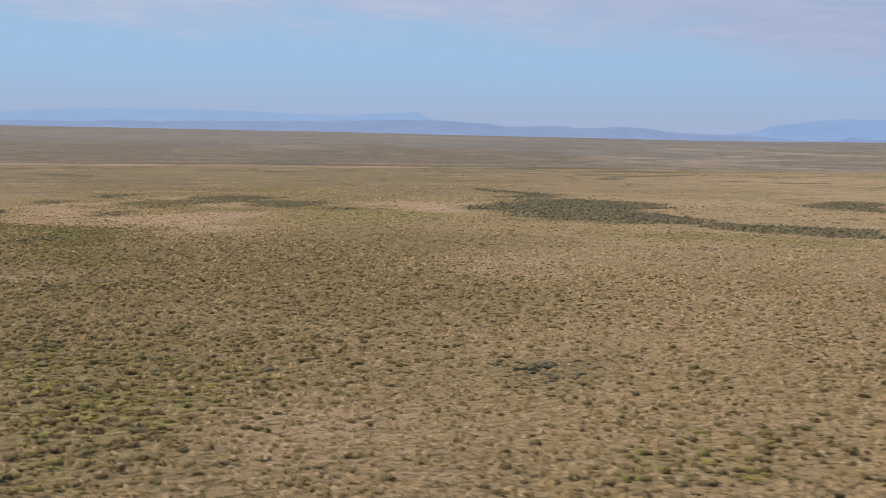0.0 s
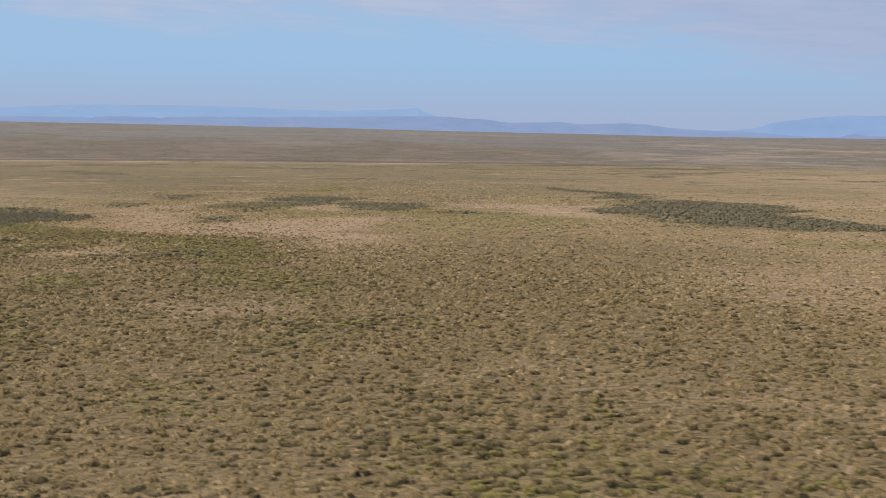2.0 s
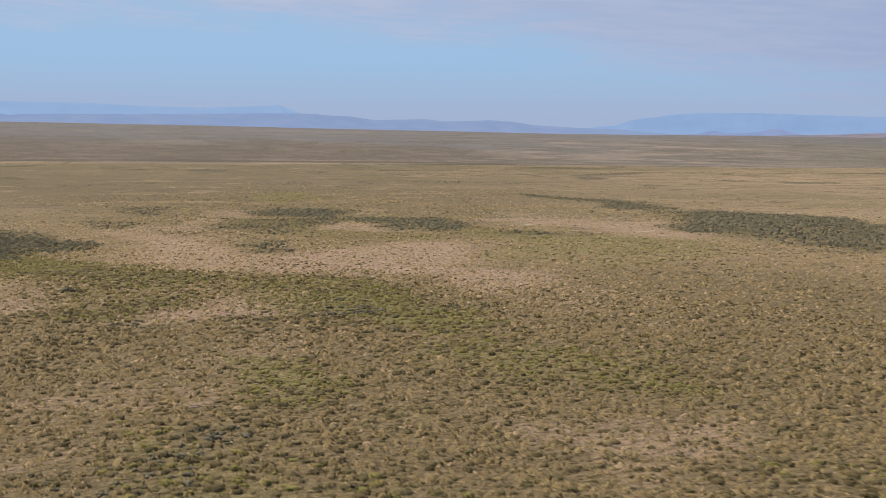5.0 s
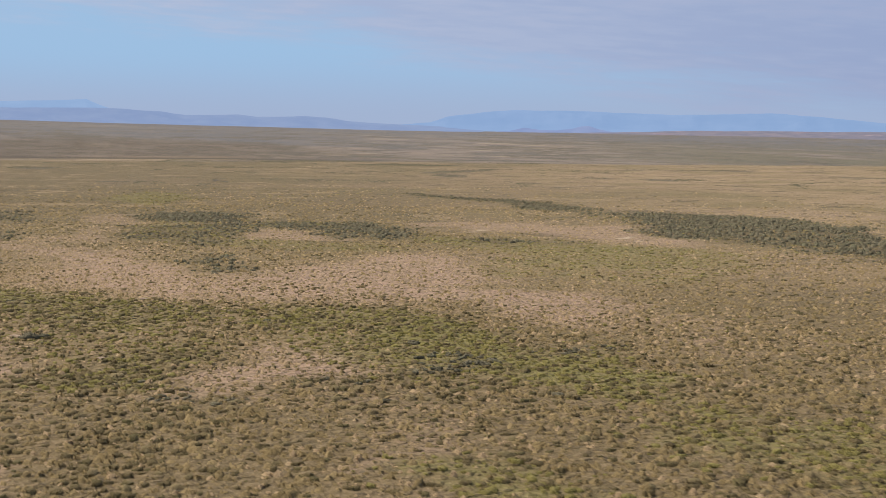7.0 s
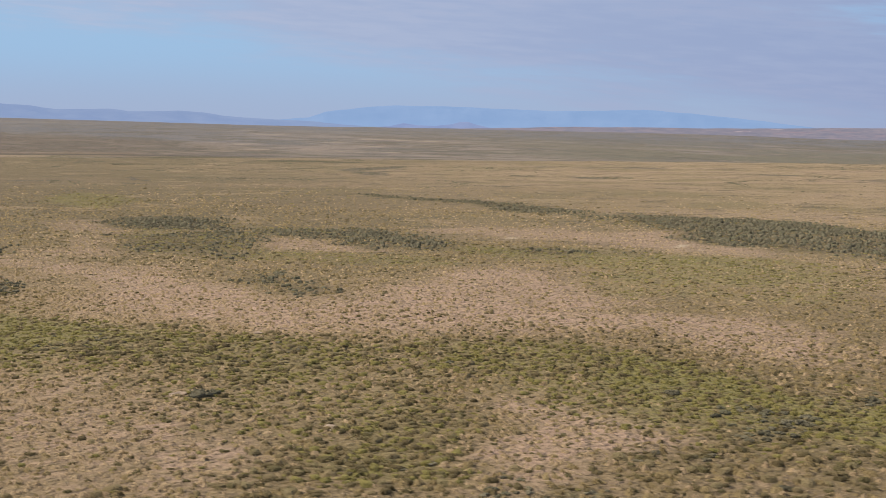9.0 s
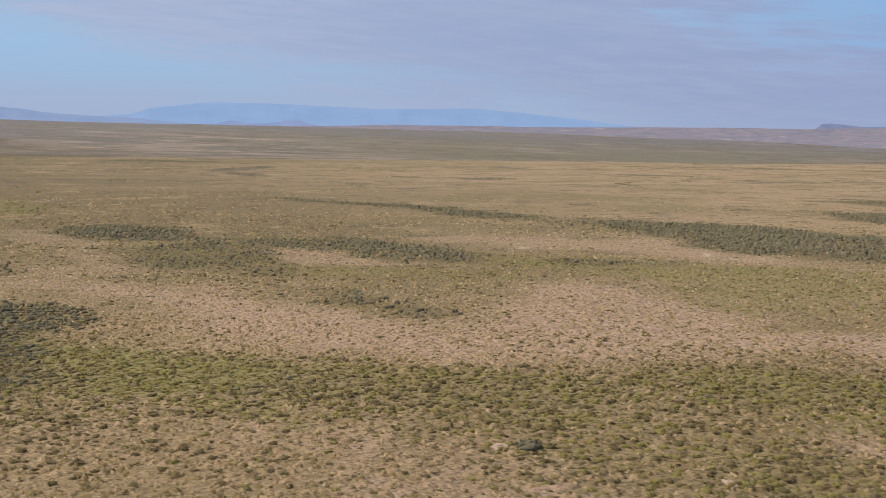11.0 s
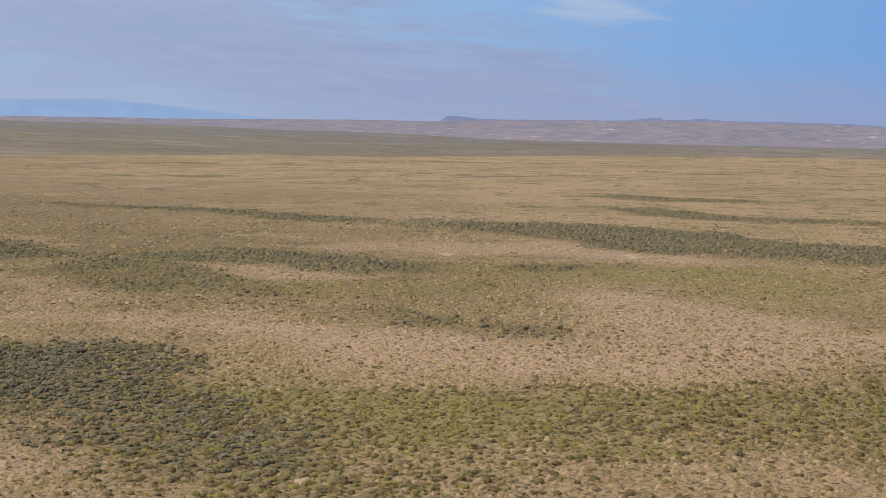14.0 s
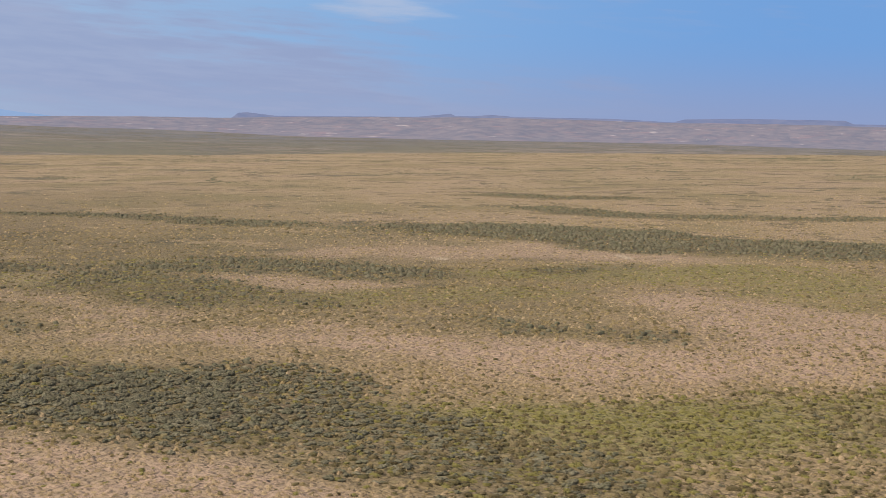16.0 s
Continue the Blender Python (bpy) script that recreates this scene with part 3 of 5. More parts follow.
patch("brushy", 0.55, 2.5, (-57, 88), (-52.5, 91), (-47.5, 83.5), (-43, 73), (-42.5, 66), (-50, 66))
patch("green", 0.42, 2.2, (-33, 85), (-26.5, 87), (-22, 84), (-29, 77), (-34, 75))
patch("green", 0.42, 2.5, (-25.0, 58.0), (-17.2, 55.9), (-10.1, 51.2), (-9.6, 41.1), (-11.1, 34.4), (-11.4, 29.6), (-13.6, 29.5))
patch("brushy", 0.6, 2.2, (-22.1, 50.7), (-16.6, 49.2), (-12.8, 40.8), (-12.9, 34.3), (-14.1, 30.6))
patch("green", 0.5, 1.1, (-37.3, 68), (-34, 67.5), (-30.8, 58.9), (-32.6, 57.4), (-35.5, 61))
patch("green", 0.55, 1.5, (-32.1, 85.6), (-28.1, 86.1), (-25.4, 85), (-28.2, 79.3), (-34.6, 79.6))
patch("green", 0.4, 1.4, (4.2, 36.3), (8.3, 39), (10, 33.8), (8.3, 30.6), (4.1, 30.2))
patch("green", 0.4, 0.9, (-18.4, 69.5), (-13.2, 55.8), (-15.4, 52), (-17.8, 57.9))
patch("bare", 0.85, 4.9, (-68.5, 201.8), (-62.6, 201.4), (-61.2, 191.4), (-61.2, 184), (-59.9, 178.1), (-57.7, 171), (-54.9, 171.6), (-47.9, 180.7), (-40.3, 186.7), (-32.1, 185.1), (-31.9, 177.2), (-35.6, 169), (-34.3, 161.5), (-44.1, 153.7), (-51.1, 159.4), (-58.6, 161.2), (-64.3, 164.8), (-67.6, 172.6), (-71.4, 181.8), (-72.9, 188.2), (-74.3, 196.4))
patch("bare", 0.85, 4.8, (-64.1, 187.6), (-62, 180.5), (-58.6, 171.9), (-53, 173.8), (-43.7, 182.5), (-33.6, 181.6), (-37.3, 175.1), (-41.9, 168.9), (-38.9, 161.6), (-61.8, 156.5), (-68, 165.9), (-72.9, 174.6), (-74.2, 179.8), (-72.8, 187.3), (-72.2, 194.6), (-78.1, 202.8), (-81.2, 210.9), (-76.2, 210.9), (-64.8, 198.5))
patch("bare", 0.9, 3.0, (-99.2, 195.3), (-97, 190.9), (-95.1, 186.7), (-95.7, 182.9), (-95.4, 178.7), (-94.9, 174), (-96.2, 169.4), (-98.4, 167.7), (-108.5, 181.7))
patch("bare", 0.7, 3.2, (-69.3, 281.1), (-62.3, 278.3), (-61.8, 255.5), (-64.3, 227.2), (-67.4, 234.3), (-73.7, 260))
patch("bare", 0.6, 3.4, (-76.3, 222.7), (-66.6, 218.8), (-65.7, 209.1), (-70.9, 206.4), (-84.1, 210.2), (-82.7, 217))
patch("bare", 0.85, 2.7, (-52.2, 227.4), (-45.7, 223.9), (-42.9, 216.3), (-40.4, 209.2), (-47.3, 208.7), (-53.7, 213.1))
patch("bare", 0.9, 4.5, (-22.3, 234), (-13.9, 225.1), (0.4, 221.5), (-1.1, 209.1), (-1.2, 198.7), (1.9, 190.6), (-12.7, 195.9), (-16.5, 206.5), (-20.9, 216), (-24.5, 224.4))
patch("bare", 0.5, 3.8, (-18.1, 263.5), (-7.6, 246.4), (-2.9, 233.3), (-11.2, 228.7), (-19.7, 239.4), (-22.9, 251.7))
patch("bare", 0.85, 4.1, (-16.5, 241.6), (-8.5, 227.7), (-8.5, 209.7), (-2.4, 194.3), (0.1, 181.9), (-11.2, 190.7), (-15.8, 209.4), (-25.6, 222.2), (-26.2, 238.7))
patch("bare", 0.8, 2.9, (-47.1, 229.3), (-40.8, 221.1), (-37.2, 209.4), (-42.6, 209.6), (-51.9, 215.8), (-53.9, 221.1))
patch("bare", 0.6, 1.6, (-64.8, 240.1), (-65.7, 228.3), (-67.9, 213.8), (-71, 220.4), (-72.7, 229.2))
patch("bare", 0.55, 3.0, (-80.8, 152.7), (-75.9, 148.7), (-72.1, 141), (-69.3, 136.3), (-68.8, 130.7), (-70, 123.5), (-80.7, 127))
patch("bare", 0.8, 0.7, (-71.3, 131.4), (-69.6, 130.9), (-70, 126.2), (-71.8, 125.2), (-72.3, 128.4))
patch("bare", 0.85, 2.4, (-58.7, 136.5), (-52.6, 137.6), (-51.1, 134.1), (-50.4, 130.3), (-51.3, 127.4), (-54.1, 125.5), (-57.8, 123.1), (-60.5, 120.5), (-65.5, 122.2), (-62.6, 127.9), (-58.9, 129.9), (-59.3, 133.2))
patch("bare", 0.85, 4.4, (-70.4, 191.3), (-63.5, 190.4), (-59.8, 180.8), (-58.7, 169.3), (-50.7, 170.5), (-40.7, 192.6), (-32.7, 182.8), (-39.5, 165.2), (-37.9, 159.3), (-29, 155.5), (-27.3, 148.3), (-36.2, 137.8), (-38.7, 142.5), (-42.5, 151.3), (-53.7, 155.8), (-63.3, 160.1), (-67.3, 169.5))
patch("bare", 0.7, 2.2, (-76.6, 210.1), (-69.2, 204), (-64, 190.6), (-68.7, 186.8), (-74.7, 196.5))
patch("bare", 0.7, 2.7, (-48.6, 232.2), (-40.4, 219), (-38.6, 212.1), (-47.8, 210.9), (-52.9, 215.3))
patch("bare", 0.55, 5.0, (-78.2, 205.4), (-64.6, 204), (-54.1, 174.7), (-39.1, 174.9), (-31.4, 166.3), (-36.1, 148.7), (-43.7, 148.8), (-53.3, 158.5), (-67.1, 171.1))
patch("bare", 0.38, 2.5, (-60.5, 128.1), (-52.7, 131.3), (-50.6, 122.3), (-52.2, 112.6), (-56.4, 106.8), (-58.5, 114.8))
patch("bare", 0.7, 1.3, (-76.4, 137.6), (-72.4, 137.2), (-68.9, 125.5), (-72, 123.1))
patch("bare", 0.5, 2.6, (-63.5, 103), (-58.5, 105.2), (-55.9, 103.5), (-55.9, 97.6), (-58.3, 96.5), (-58.3, 91.9), (-60.5, 86.7), (-61.4, 86.8), (-64.8, 98.2))
patch("bare", 0.6, 2.1, (-42.8, 96), (-37.7, 94.8), (-32.2, 92.8), (-31.8, 88.7), (-35.3, 85.8), (-39.6, 83.5), (-41.1, 88.3), (-43.1, 91.7))
patch("bare", 0.45, 2.7, (-35.3, 146.5), (-27.7, 152.8), (-26.5, 134.1), (-32.6, 124.3), (-36.2, 127.9))
patch("bare", 0.7, 2.4, (-56.5, 133.9), (-52.2, 137.2), (-48.6, 132.5), (-49.7, 125.8), (-52.9, 123.5), (-57.3, 123), (-60.7, 125))
patch("bare", 0.5, 1.5, (-56.6, 114), (-52.5, 116.2), (-51.6, 111.1), (-52.7, 104.5), (-57.6, 105.6))
patch("bare", 0.75, 0.6, (-69.6, 112.2), (-67.7, 111.9), (-66.8, 106.5), (-68.9, 106.9))
patch("bare", 0.42, 1.7, (-33.6, 52.4), (-29.1, 52), (-24.6, 48.5), (-24.6, 45.1), (-25.8, 42.3), (-29.3, 42.1))
patch("bare", 0.4, 2.6, (-22, 72.9), (-18.7, 75.8), (-14.9, 71.2), (-9.5, 69.1), (-6, 60.6), (-13, 59), (-17.5, 62.9), (-20.5, 64.6))
patch("bare", 0.3, 4.5, (-44.6, 164.7), (-35.4, 178.6), (-21.1, 131.6), (-28.5, 118), (-35.5, 130.6))
patch("bare", 0.3, 5.0, (-81.7, 206.7), (-51.4, 188.2), (-43.9, 164.8), (-54.1, 159.4), (-68.6, 171.9))
patch("bare", 0.5, 2.4, (-9.6, 39.2), (-6.9, 42.6), (-1.9, 40.1), (0, 35.2), (-2.8, 28.9), (-9.2, 28.7), (-9.9, 33.8))
patch("bare", 0.35, 5.0, (5.5, 88.2), (17.9, 87.8), (24.4, 73.9), (17.4, 52.9), (8.6, 55.7), (4, 67.7))
patch("bare", 0.35, 1.8, (-42.3, 97), (-36, 95.5), (-32, 90.7), (-36, 86.5), (-41.1, 89.3))
patch("bare", 0.45, 0.8, (-22.3, 71.5), (-19, 73.8), (-20.5, 66.7), (-23.6, 65.8))
patch("bare", 0.5, 4.2, (-6, 123.1), (5.7, 124), (11.6, 105), (5.5, 88.2), (-3.1, 97.3))
patch("brushy", 0.6, 2.5, (-75.8, 224.8), (-70.9, 213.7), (-60.3, 208.3), (-57.7, 197.3), (-58.3, 187.4), (-64.8, 193.2), (-69.9, 205.5), (-77.9, 215.1))
patch("brushy", 0.5, 2.8, (-90.5, 174.1), (-85.9, 167.5), (-81.9, 160.6), (-77.8, 152.9), (-86.3, 151), (-96.3, 167.1))
patch("brushy", 0.8, 1.9, (-67.9, 134.3), (-62.8, 134.9), (-61.3, 132.2), (-65.7, 122.2), (-70.7, 123.7))
patch("brushy", 0.8, 1.7, (-57, 124.4), (-52.6, 125.5), (-44.5, 125.7), (-51.8, 117.8), (-59.9, 120.4))
patch("brushy", 0.6, 3.4, (-67.4, 160.5), (-54.8, 154.9), (-54.6, 146.6), (-63.4, 137.5), (-69.1, 141.7))
patch("brushy", 0.6, 1.8, (-89.4, 162.2), (-85.2, 152.5), (-82.1, 144), (-84.8, 142.7), (-91.9, 146.8))
patch("brushy", 0.55, 2.9, (-71.2, 165.8), (-62.4, 158.8), (-52.4, 156), (-46.1, 151.1), (-51.3, 146.1), (-64.9, 149.7), (-71.1, 155.9))
patch("brushy", 0.6, 1.8, (-67.8, 125), (-62.8, 124.1), (-61, 113), (-64.1, 109), (-67.4, 113.4))
patch("brushy", 0.55, 1.7, (-58.6, 161), (-50.3, 153.2), (-44.4, 143.7), (-47, 136.5), (-51.3, 147), (-58.3, 152.8))
patch("brushy", 0.6, 2.1, (-28.9, 67.7), (-21.3, 64.8), (-12.6, 43), (-15, 40.7), (-18.9, 42.7))
patch("brushy", 0.5, 2.0, (4.1, 35.5), (10.1, 40.9), (14.9, 41.1), (10.9, 29.8), (4.3, 29.3))
patch("brushy", 0.7, 1.0, (-17.5, 47.3), (-13.8, 48.1), (-13, 45.5), (-14.7, 43.1), (-17.4, 43))
patch("brushy", 0.4, 1.9, (-37.6, 86.1), (-25.3, 89), (-23.9, 82.8), (-35.7, 80.3))
patch("brushy", 0.5, 2.7, (-59.7, 92.1), (-58, 97.8), (-55.7, 101.9), (-51.9, 108.5), (-48.1, 104.7), (-49.9, 93.6), (-51, 86.1), (-52.5, 81.3), (-56.4, 82.1))
patch("brushy", 0.5, 3.5, (-60.9, 195.6), (-52.2, 193.1), (-46.7, 174.3), (-41.5, 153.2), (-50.9, 153.5), (-56.2, 168.8))
patch("brushy", 0.5, 1.7, (-34.9, 84.1), (-31, 85.5), (-23.8, 88.4), (-28.7, 78.2), (-36.8, 78.5))
patch("brushy", 0.5, 3.5, (-73.3, 261.8), (-63.6, 236.7), (-64.6, 219.5), (-71, 222.4), (-78.9, 234.9))
patch("brushy", 0.5, 2.9, (-55.1, 201), (-46.5, 190.4), (-51.5, 176), (-58.3, 180.7), (-59, 192.6))
patch("brushy", 0.4, 2.4, (-85.6, 172), (-78.2, 164.8), (-87.7, 153.4), (-93, 157.5))
patch("brushy", 0.5, 1.1, (-65.4, 152.8), (-62.1, 148.2), (-64.1, 145.1), (-68.8, 148.9))
patch("pale", 0.9, 0.6, (-21.1, 224.3), (-19.9, 223.3), (-21.8, 217.7), (-23.3, 218.1))
patch("pale", 0.9, 0.6, (-7.5, 205.2), (-6.1, 203.2), (-8.1, 201.5), (-9.1, 203.3))
patch("pale", 0.9, 0.6, (-8.2, 199.6), (-7.5, 198.2), (-9.7, 196.5), (-10, 197.8))
patch("pale", 0.7, 0.5, (-84.8, 210), (-84.2, 209.2), (-84.8, 208.4), (-85.3, 209.2))
patch("pale", 0.6, 0.5, (17.3, 248.1), (20.2, 244.3), (17.3, 241.7), (14.2, 243.9))

wash((-297, 1367), (40.8, -34.8), (-2.6, 13.6), 0.9)
wash((-185, 1331), (21.6, -44.6), (-2.4, 22.1), 0.8)
wash((-113, 720), (16.0, -10.2), (-4.0, 40.9), 0.7)
wash((-3, 1785), (66.5, 147.6), (1.0, 41.2), 0.8)
wash((420, 1739), (53.1, 32.1), (9.0, 27.6), 0.8)
wash((201, 965), (50.7, 34.4), (18.7, 51.3), 0.6)
wash((96, 853), (16.1, 14.7), (7.3, 26.3), 0.8)
wash((61, 570), (-1.5, -16.1), (8.3, 22.4), 0.8)
wash((861, 2243), (144.4, 107.5), (58.2, 128.0), 0.5)
wash((57, 544), (7.9, -1.5), (5.9, 29.3), 0.9)
wash((115, 849), (18.4, -32.9), (9.0, 45.4), 0.9)
wash((103, 652), (14.9, 27.0), (4.1, 17.1), 0.9)
wash((70, 1062), (57.3, 4.6), (6.8, 60.1), 0.7)
wash((110, 492), (24.8, -23.1), (4.3, 12.5), 0.6)
wash((440, 1801), (61.2, 23.1), (12.1, 43.9), 0.9)
wash((649, 1768), (55.3, 9.3), (41.6, 103.8), 0.5)
wash((1633, 2276), (329.5, 82.6), (69.1, 86.1), 0.7)
wash((1479, 1717), (244.0, -60.2), (95.2, 96.6), 0.55)
wash((2210, 1986), (121.7, -91.5), (65.4, 53.0), 1.0)
wash((223, 509), (7.7, -20.7), (9.7, 11.7), 0.6)
wash((219, 411), (20.5, -14.6), (5.2, 4.8), 0.6)
wash((-115, 721), (10.7, -1.6), (-6.8, 43.3), 0.8)
wash((-286, 870), (28.5, 101.3), (-17.1, 52.3), 0.5)
wash((105, 861), (33.7, -20.8), (7.3, 32.7), 0.7)
wash((208, 652), (50.1, -31.4), (12.7, 26.1), 0.6)
wash((368, 611), (31.4, -79.6), (14.8, 13.8), 0.6)
wash((314, 385), (26.3, -65.2), (7.6, 4.2), 0.5)
wash((2117, 2189), (290.8, -234.2), (46.2, 42.0), 0.9)
wash((2388, 1311), (169.3, -115.0), (43.7, 20.3), 0.8)
wash((89, 2114), (161.1, 242.5), (8.6, 109.6), 0.8)
wash((-38, 475), (2.2, -21.7), (0.6, 7.5), 0.9)
wash((79, 626), (22.9, 23.7), (8.9, 32.7), 0.8)
wash((336, 1972), (43.8, 34.1), (6.4, 29.9), 0.6)
wash((447, 1857), (45.0, 16.3), (10.9, 37.7), 0.8)


def lushness(x, y):
    """The west of the bench, past the first hundred metres: darker ground, more olive tufts."""
    r, az = np.hypot(x - CENTRE[0], y - CENTRE[1]), np.degrees(np.arctan2(x - CENTRE[0], y - CENTRE[1]))
    return smooth(32, 0, az + 8 * noise2(x, y, 120, 35)) * smooth(60, 160, x * 0.724 + y * 0.69) * smooth(1050, 950, r)


def thicket(x, y):
    """Where the grass stands closest: the swale at the start of the flight."""
    return smooth(14, -16, x + 9 * noise2(x, y, 26, 36)) * smooth(180, 115, y + 12 * noise2(x, y, 30, 37) - 0.4 * (x + 30))


def inside(px, py, corners):
    """How far each place lies within an outline, in metres; negative outside."""
    near, odd = np.full(px.shape, 1e9), np.zeros(px.shape, bool)
    for (ax, ay), (bx, by) in zip(corners, corners[1:] + corners[:1]):
        ex, ey = bx - ax, by - ay
        k = np.clip(((px - ax) * ex + (py - ay) * ey) / (ex * ex + ey * ey), 0, 1)
        near = np.minimum(near, np.hypot(px - ax - k * ex, py - ay - k * ey))
        if ey:
            odd ^= ((ay > py) != (by > py)) & (px < ax + ex * (py - ay) / ey)
    return np.where(odd, near, -near)


def fields(x, y):
    """How much sage, green grass, bare soil, pale crust and low brush there is at each place."""
    x, y = np.asarray(x, float), np.asarray(y, float)
    out_there = smooth(80, 200, x * 0.724 + y * 0.69)
    qx = x + 2 * out_there * noise2(x, y, 34, 15) + 1.6 * noise2(x, y, 9, 11) + 1.1 * noise2(x, y, 3.2, 12)
    qy = y + 2 * out_there * noise2(x, y, 34, 16) + 1.6 * noise2(x, y, 9, 13) + 1.1 * noise2(x, y, 3.2, 14)
    out = {k: np.zeros_like(x) for k in ("sage", "green", "bare", "pale", "brush", "brushy")}
    for kind, amount, soft, corners in PATCHES:
        cx, cy = zip(*corners)
        soft = 1.25 * soft if kind == "sage" else soft
        i = np.flatnonzero((qx > min(cx) - soft) & (qx < max(cx) + soft) & (qy > min(cy) - soft) & (qy < max(cy) + soft))
        if len(i):
            out[kind][i] = np.maximum(out[kind][i], amount * smooth(-soft, 0.8 * soft, inside(qx[i], qy[i], corners)))
    for (mx, my), (ax, ay), (bx, by), amount in WASHES:
        det = ax * by - ay * bx
        dx, dy = qx - mx, qy - my
        a, b = (dx * by - dy * bx) / det, (ax * dy - ay * dx) / det
        d = (np.abs(a) ** 2.6 + np.abs(b) ** 2.6) ** (1 / 2.6)
        out["brush"] = np.maximum(out["brush"], amount * smooth(1.42, 0.5, d))
    out["bare"] = out["bare"] * (1 - 0.8 * smooth(0.25, 0.7, np.maximum(out["sage"], out["green"])))
    # beyond the stands that are known one by one the brush goes on in thin broken lines
    r = np.hypot(x - CENTRE[0], y - CENTRE[1])
    lines = smooth(0.40, 0.75, 0.7 * noise2(x + 0.5 * y, y, 40, 21) + 0.6 * noise2(x, y, 15, 22)) * smooth(260, 360, r) * smooth(1050, 800, r)
    out["brush"] = np.maximum(out["brush"], 0.45 * lines)
    out["bare"] = np.maximum(out["bare"], 0.45 * smooth(0.25, 0.7, noise2(x, y, 60, 23)) * smooth(230, 320, r))
    return out


def mesh_object(name, verts, faces, mat, kind="", label="", attributes=(), parent=None, flat=False):
    me = bpy.data.meshes.new(name)
    verts, faces = np.asarray(verts, np.float32), np.asarray(faces, np.int32)
    k = faces.shape[1]
    me.vertices.add(len(verts))
    me.vertices.foreach_set("co", verts.ravel())
    me.loops.add(faces.size)
    me.loops.foreach_set("vertex_index", faces.ravel())
    me.polygons.add(len(faces))
    me.polygons.foreach_set("loop_start", np.arange(0, faces.size, k, dtype=np.int32))
    me.polygons.foreach_set("loop_total", np.full(len(faces), k, np.int32))
    if not flat:
        me.polygons.foreach_set("use_smooth", np.ones(len(faces), bool))
    me.update(calc_edges=True)
    for key, values in dict(attributes).items():
        me.attributes.new(key, "FLOAT", "POINT").data.foreach_set("value", np.asarray(values, np.float32))
    me.materials.append(mat)
    ob = new(name, me)
    ob.parent = parent
    return tagged(ob, label, "", "", kind)


def sheet_faces(nu, nv):
    i = np.arange(nu - 1)[:, None] * nv + np.arange(nv - 1)[None, :]
    i = i.ravel()
    return np.stack([i, i + nv, i + nv + 1, i + 1], 1)


def steps(a, b, fine, low, high, reach):
    """Even steps from a to b, then wider and wider ones out to the reach, growing at a rate of its own on each side."""
    out = list(np.arange(a, b, fine))
    left, right = [a], [out[-1]]
    while left[-1] > -reach:
        left.append(left[-1] - fine * low ** len(left))
    while right[-1] < reach:
        right.append(right[-1] + fine * high ** len(right))
    return np.array(left[:0:-1] + out + right[1:])


def ground():
    gx, gy = steps(-135, 95, 2.0, 1.045, 1.03, 4900), steps(25, 335, 2.0, 1.12, 1.03, 4900)
    x, y = [a.ravel() for a in np.meshgrid(gx, gy, indexing="ij")]
    f = fields(x, y)
    r, az = np.hypot(x - CENTRE[0], y - CENTRE[1]), np.degrees(np.arctan2(x - CENTRE[0], y - CENTRE[1]))
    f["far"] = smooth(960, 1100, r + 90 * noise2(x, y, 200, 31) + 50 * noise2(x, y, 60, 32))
    # how much of the painted haze each place takes
    f["plain_haze"] = np.maximum(smooth(1900, 3300, r), smooth(1400, 1700, r + 120 * noise2(x, y, 260, 38)) * smooth(20, 4, az))
    f["lush"] = lushness(x, y)
    f["thick"] = thicket(x, y)
    f["beyond"] = np.maximum(smooth(50, 170, x * 0.724 + y * 0.69), smooth(150, 290, y * 0.724 - x * 0.69))
    f["ditch"] = smooth(38, 12, np.abs(r - 1085 + 22 * noise2(x, y, 230, 33))) * smooth(19, 13, az) * smooth(-0.2, 0.2, 0.45 + noise2(x, y, 150, 34))
    f["bluff"] = smooth(1080, 1140, r) * smooth(1700, 1400, r + 120 * noise2(x, y, 260, 38)) * smooth(18, 2, az + 6 * noise2(x, y, 300, 8))
    f["flat"] = smooth(14, 30, az) * smooth(64, 50, az) * smooth(1100, 1500, r) * smooth(3400, 2700, r)
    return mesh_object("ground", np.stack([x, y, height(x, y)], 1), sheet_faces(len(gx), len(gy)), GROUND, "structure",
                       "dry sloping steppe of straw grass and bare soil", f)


ground()


# ---- hills and ranges on the horizon ----
def ridge(name, mat, label, r, profile, deep, rough, seed):
    """A range along a ring: a skyline, a worn front slope and a back."""
    az = np.arange(profile[0][0], profile[-1][0], 0.06)
    crest = np.interp(az, *zip(*profile))
    x, y = ring(r, az)
    crest = crest + rough * noise2(x, y, 60, seed) + 0.5 * rough * noise2(x, y, 22, seed + 1)
    rows = []
    for k, share in ((-1.0, 0.0), (-0.8, 0.10), (-0.6, 0.24), (-0.42, 0.42), (-0.25, 0.62), (-0.12, 0.84), (0.0, 1.0), (0.3, 0.55)):
        x, y = ring(r + k * deep, az)
        foot = height(x, y) - 6
        gully = (1 - abs(2 * share - 1)) * (0.30 * noise2(x, y, 90, seed + 2) + 0.15 * noise2(x, y, 35, seed + 3))
        rows.append(np.stack([x, y, foot + (crest - foot) * np.clip(share + gully, 0, 1)], 1))
    verts = np.stack(rows, 1).reshape(-1, 3)
    return mesh_object(name, verts, sheet_faces(len(az), len(rows)), mat, "structure", label)


